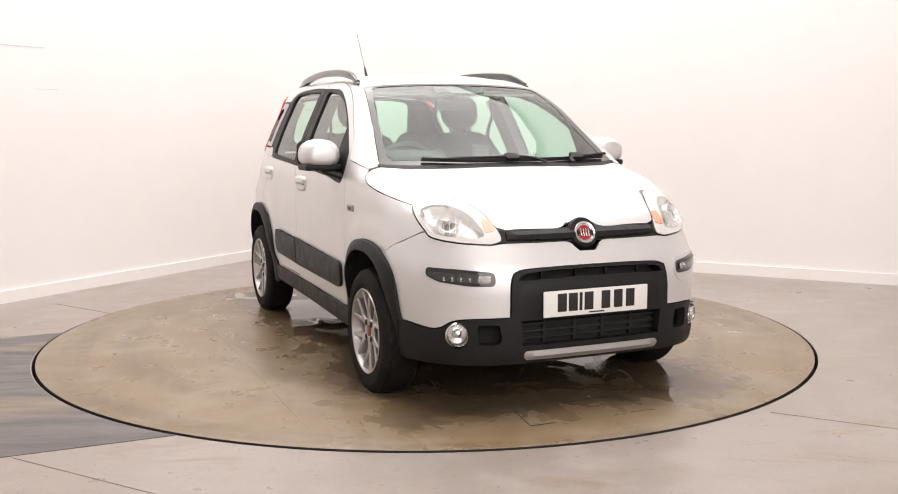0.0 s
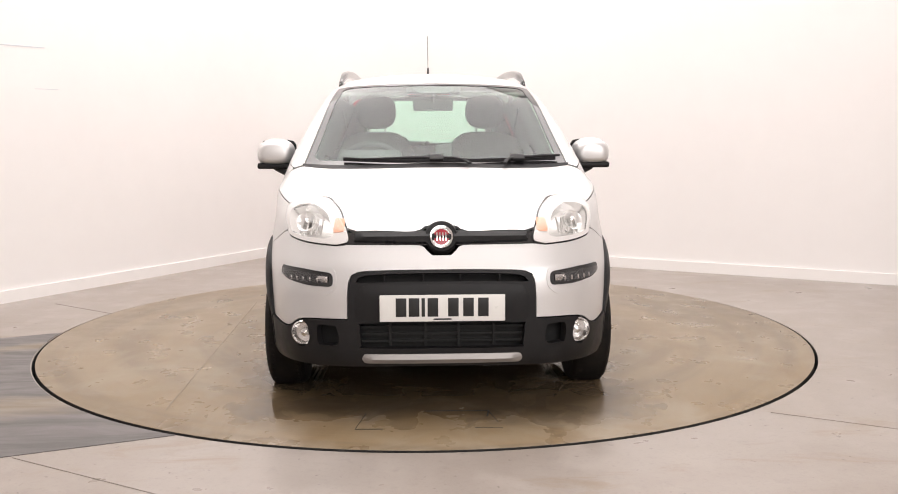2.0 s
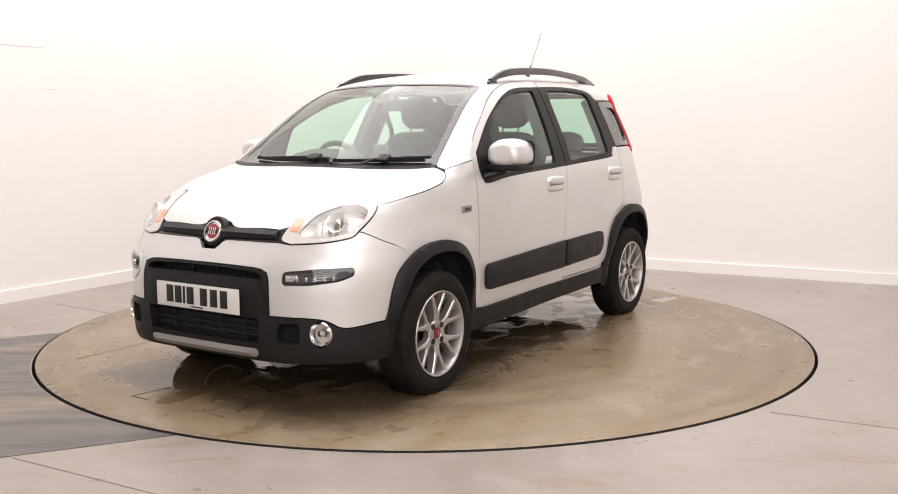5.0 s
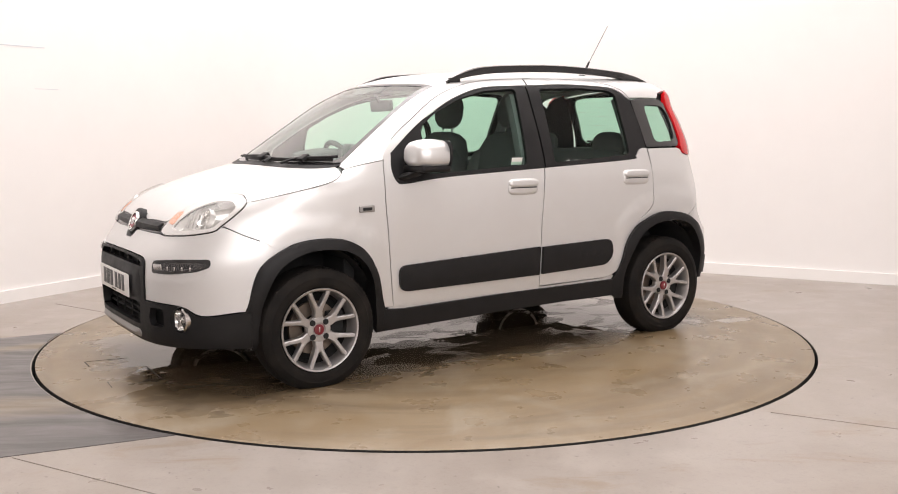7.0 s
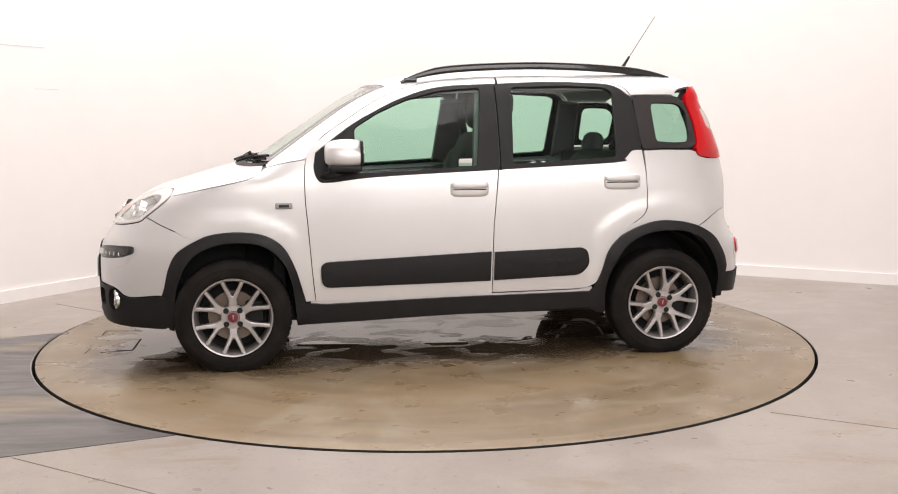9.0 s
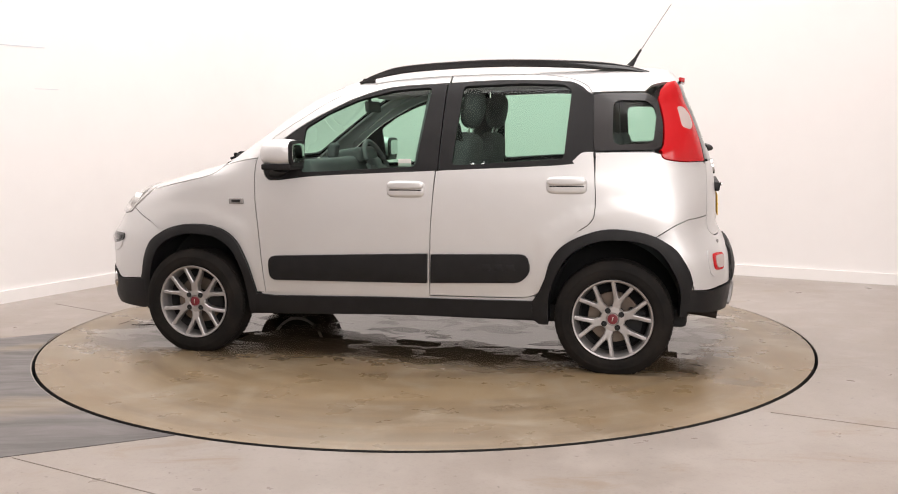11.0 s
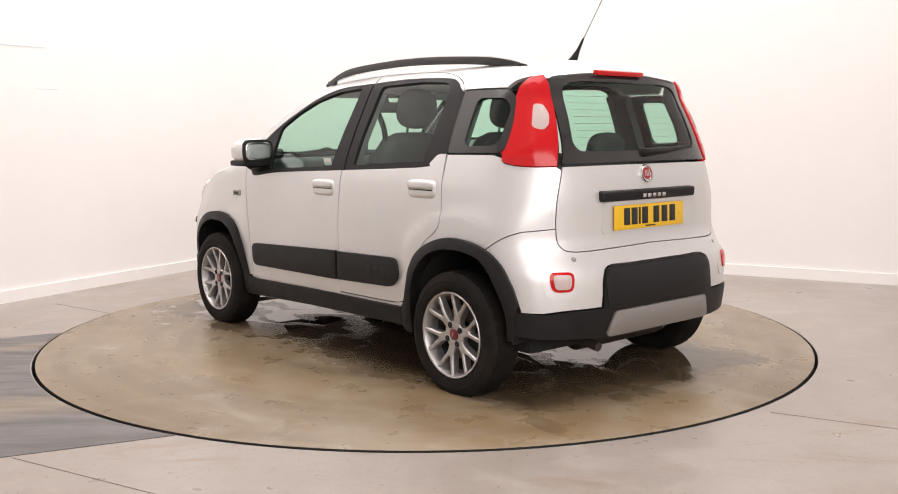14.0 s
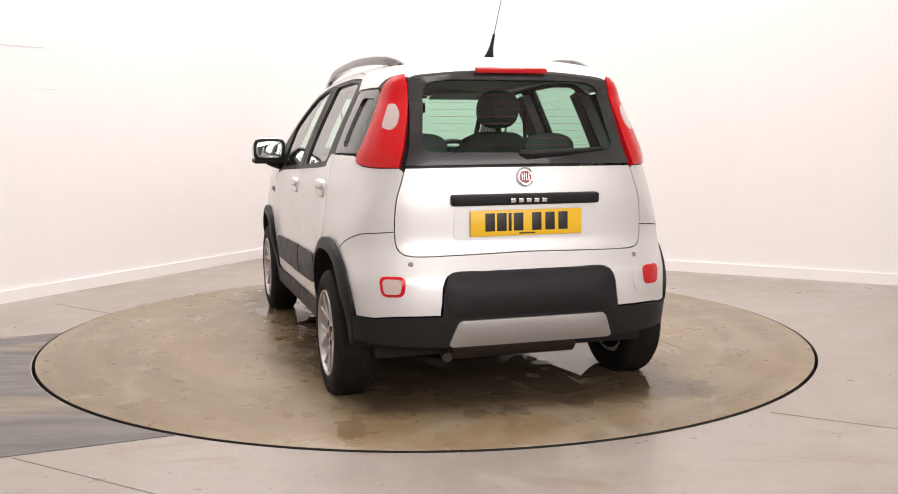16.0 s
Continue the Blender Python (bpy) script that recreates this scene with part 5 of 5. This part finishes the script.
part("rear_axle", sweep([(-1.15, 0.62, 0.28), (-1.15, -0.62, 0.28)], circle(0.045, 10)), MATT, car)
# two dark boxes hidden in the nose, added to block light
part("bulkhead", block((0.06, 1.30, 0.72), (0.92, 0, 0.62), bevel=0.01), MATT, car)
part("nose_light_block", block((0.62, 1.0, 0.42), (1.40, 0, 0.52), bevel=0.05), MATT, car)
part("boot_floor", block((0.52, 0.98, 0.05), (-1.25, 0, 0.725), bevel=0.01), TRIM, car)
flank("door_card", join([(0.76, 0.34), (0.76, 0.90), (0.66, 0.955), (-0.2, 1.005), (-0.88, 1.035), (-1.00, 1.0), (-1.02, 0.8), (-0.80, 0.62), (-0.76, 0.36)]), TRIM, "dark grey inner door trim", off=-0.055, depth=0.02, gap=0, cell=0.06)
both("boot_trim", sheet("aft", at_side([(-1.00, 1.10), (-1.35, 1.10), (-1.44, 1.02), (-1.46, 0.72), (-1.0, 0.72)]), off=-0.05, depth=0.01, cell=0.06), TRIM, car, "dark boot side trim")
put("tailgate_trim", *sheet("rear", sym([(-1.6, 0.0, 1.075), (-1.6, 0.46, 1.075), (-1.6, 0.52, 0.72), (-1.6, 0.0, 0.70)])[1:-1], off=-0.05, depth=0.01, cell=0.06), TRIM, car, "dark tailgate inner trim")
lin = join(curve3([(0.40, 0.0, 1.5), (0.36, 0.3, 1.48), (0.24, 0.48, 1.45)]), curve3([(-0.2, 0.50, 1.48), (-0.8, 0.48, 1.48), (-1.20, 0.44, 1.46)]), curve3([(-1.30, 0.40, 1.46), (-1.33, 0.0, 1.48)]))
put("headlining", *sheet("cabin", sym(lin)[1:-1], off=-0.045, depth=0.01, cell=0.06), LINER, car, "pale grey headlining")
flank("pillar_trim", join([(-0.13, 1.44), (-0.30, 1.45), (-0.28, 1.02), (-0.09, 1.03)]), TRIM, "dark inner door pillar", off=-0.03, depth=0.05, gap=0.01, cell=0.05)
flank("pillar_trim", join([(-0.93, 1.44), (-1.08, 1.42), (-1.09, 1.10), (-0.92, 1.05)]), TRIM, "dark inner rear pillar", off=-0.03, depth=0.05, gap=0.01, cell=0.05)
part("parcel_sill", block((0.08, 0.90, 0.03), (-1.49, 0, 1.080), bevel=0.01), TRIM, car)


def seat(y):
    st = part("front_seat", pillow((0.17, 0.50, 0.66), (-0.235, y, 0.885), (0, -14, 0), 3.6), FABRIC, car, "dark grey fabric front seat with a headrest", sharp=80)
    part("cushion", pillow((0.54, 0.52, 0.20), (0.06, y, 0.60), (0, -8, 0), 4), FABRIC, st, sharp=80)
    for s in (1, -1):
        part("bolster", pillow((0.14, 0.12, 0.52), (-0.185, y + s * 0.195, 0.85), (0, -14, 0), 3), FABRIC, st, sharp=80)
        part("headrest_post", sweep([(-0.30, y + s * 0.055, 1.14), (-0.335, y + s * 0.055, 1.27)], circle(0.007, 8)), CHROME, st)
    part("headrest", pillow((0.115, 0.25, 0.215), (-0.335, y, 1.335), (0, -10, 0), 2.7), FABRIC, st, sharp=80)


for y in (0.345, -0.345):
    seat(y)
bs = part("rear_seat", pillow((0.17, 1.16, 0.52), (-1.02, 0, 0.84), (0, -16, 0), 5), FABRIC, car, "dark grey fabric rear bench seat", sharp=80)
part("cushion", pillow((0.48, 1.16, 0.18), (-0.67, 0, 0.65), (0, -6, 0), 5), FABRIC, bs, sharp=80)
for y in (0.33, -0.33):
    part("headrest", pillow((0.10, 0.27, 0.17), (-1.10, y, 1.12), (0, -10, 0), 2.8), FABRIC, bs, sharp=80)
# dashboard and steering wheel
dash = part("dashboard", block((0.42, 1.30, 0.30), (0.72, 0, 0.895), (0, 6, 0), 0.06, 4), TRIM, car, "dark grey dashboard", sharp=60)
part("centre_console", block((0.22, 0.34, 0.42), (0.56, 0, 0.75), (0, -12, 0), 0.04, 3), TRIM, dash, sharp=60)
part("instrument_hood", block((0.20, 0.34, 0.10), (0.60, -0.345, 1.055), (0, 8, 0), 0.035, 3), TRIM, dash, sharp=60)
part("screen_shelf", block((0.40, 1.16, 0.04), (0.86, 0, 1.005), (0, 6, 0), 0.015), TRIM, dash)
part("console_pod", block((0.05, 0.09, 0.09), (0.60, 0.05, 1.10), (0, -10, 0), 0.02, 3), TRIM, dash, sharp=60)
M = pose(0.44, -0.345, 0.985, 0, -66, 0)
tor = [tuple(M @ Vector((0.178 * math.cos(2 * math.pi * i / 40), 0.178 * math.sin(2 * math.pi * i / 40), 0))) for i in range(40)]
sw = part("steering_wheel", sweep(tor, circle(0.016, 10), closed=True), TRIM, car, "dark steering wheel", sharp=60)
bm = block((0.13, 0.13, 0.05), (0, 0, -0.01), bevel=0.02, seg=3)
bm.transform(M)
part("boss", bm, TRIM, sw, sharp=60)
for ang in (90, -90, 180):
    bm = block((0.17, 0.035, 0.014), (0.09, 0, -0.005), bevel=0.005)
    bm.transform(M @ pose(0, 0, 0, 0, 0, ang))
    part("wheel_spoke", bm, TRIM, sw)
im = part("inner_mirror", block((0.03, 0.225, 0.065), (0.36, 0.0, 1.36), (0, 6, 0), 0.012, 3), TRIM, car, "inside rear-view mirror", sharp=60)
part("stem", sweep([(0.37, 0, 1.38), (0.42, 0, 1.455)], circle(0.012, 8)), TRIM, im)
part("sensor_shade", block((0.10, 0.30, 0.012), (0.415, 0, 1.452), (0, 32, 0), 0.004), TRIM, car)
for s in (1, -1):
    part("sun_visor", block((0.16, 0.38, 0.015), (0.30, s * 0.33, 1.435), (0, 12, 0), 0.006), LINER, car)
    b0 = [(-0.24, s * 0.55, 1.35), (-0.30, s * 0.53, 1.15), (-0.28, s * 0.58, 0.75)]
    part("seat_belt", sweep(spline(b0, 0.08), [(-0.002, -0.022), (0.002, -0.022), (0.002, 0.022), (-0.002, 0.022)]), MATT, car)
st_ = at_side([(-0.055, 1.052)])[0] - np.array([0, 0.004, 0])
part("window_sticker", block((0.07, 0.002, 0.04), (st_[0], st_[1] - 0.008, st_[2]), (-14, 0, 0), 0.0005), WHITEP, car, "small pale sticker in the door window")


# the edges of an access cover let into the deck, ahead of the car
def deck_line(x0, y0, x1, y1, w=0.010):
    d = Vector((x1 - x0, y1 - y0, 0))
    bm = block((d.length, w, 0.002), ((x0 + x1) / 2, (y0 + y1) / 2, 0.0005), (0, 0, math.degrees(math.atan2(d.y, d.x))), 0)
    part("hatch_edge", bm, SEAM, table, "", False)


for x0, y0, x1, y1, w in ((1.952, -0.335, 1.955, -0.22, 0.006), (1.953, 0.16, 1.962, 0.275, 0.004), (1.735, -0.30, 1.952, -0.335, 0.0025), (1.725, 0.235, 1.88, 0.262, 0.0025), (1.712, 0.235, 1.709, -0.05, 0.008), (1.712, 0.235, 1.80, 0.222, 0.006)):
    deck_line(x0, y0, x1, y1, w)
part("deck_scrape", block((2.648, 0.006, 0.0016), (0.311, -1.198, 0.0004), (0, 0, 0.5), 0), material("pale_scrape", (0.255, 0.208, 0.15), 0.55), table, "pale straight scrape on the deck", False)


def wall_point(u, along, z, inset):
    d = DL if along == "l" else DR
    o = CORNER + d * u
    n = DR if along == "l" else DL
    return o + n * inset + Vector((0, 0, z))


def scuff(u0, u1, z, h, mat):
    d = DL
    a, b = wall_point(u0, "l", z, 0.0015), wall_point(u1, "l", z, 0.0015)
    L = (b - a).length
    bm = block((L, 0.002, h), (0, 0, 0), bevel=0)
    bm.transform(Matrix.Translation((a + b) / 2) @ pose(0, 0, 0, 0, 0, math.degrees(math.atan2(d.y, d.x))))
    tagged(part("wall_scuff", bm, mat, None, "", False), "faint bluish scuff on the white wall", "scuff", kind="structure")


SCUFF = material("scuff", (0.62, 0.63, 0.66), 0.7)
scuff(3.25, 3.95, 1.83, 0.007, SCUFF)
scuff(3.15, 3.35, 1.53, 0.004, SCUFF)


# ------------------------------------------------------------ what moves
# the turn of the deck, seconds and degrees: it starts from rest, then runs on evenly
TURN = [(0.0, -67.95), (0.25, -69.57), (0.5, -71.65), (0.75, -74.35), (1.0, -77.28), (1.5, -83.02), (2, -89.08), (2.5, -94.74), (3, -100.76), (3.5, -106.44), (4, -112.44), (5, -124.32), (5.75, -133.15), (6.5, -141.92), (7, -147.99), (7.5, -153.73), (8, -159.78), (8.5, -165.54), (9, -171.51), (10, -183.2), (10.75, -192.03), (11.5, -200.97), (12, -206.94), (12.5, -212.65), (13, -218.64), (13.5, -224.46), (14, -230.47), (14.5, -236.18), (15, -242.25), (15.5, -247.98), (16, -253.99)]


def motions():
    walk(table, [(t, pose(0, 0, 0, 0, 0, a)) for t, a in TURN])
    walk(car, [(t, pose(0, 0, 0, 0, 0, a) @ pose(-0.0325, 0.030, 0)) for t, a in TURN])


motions()
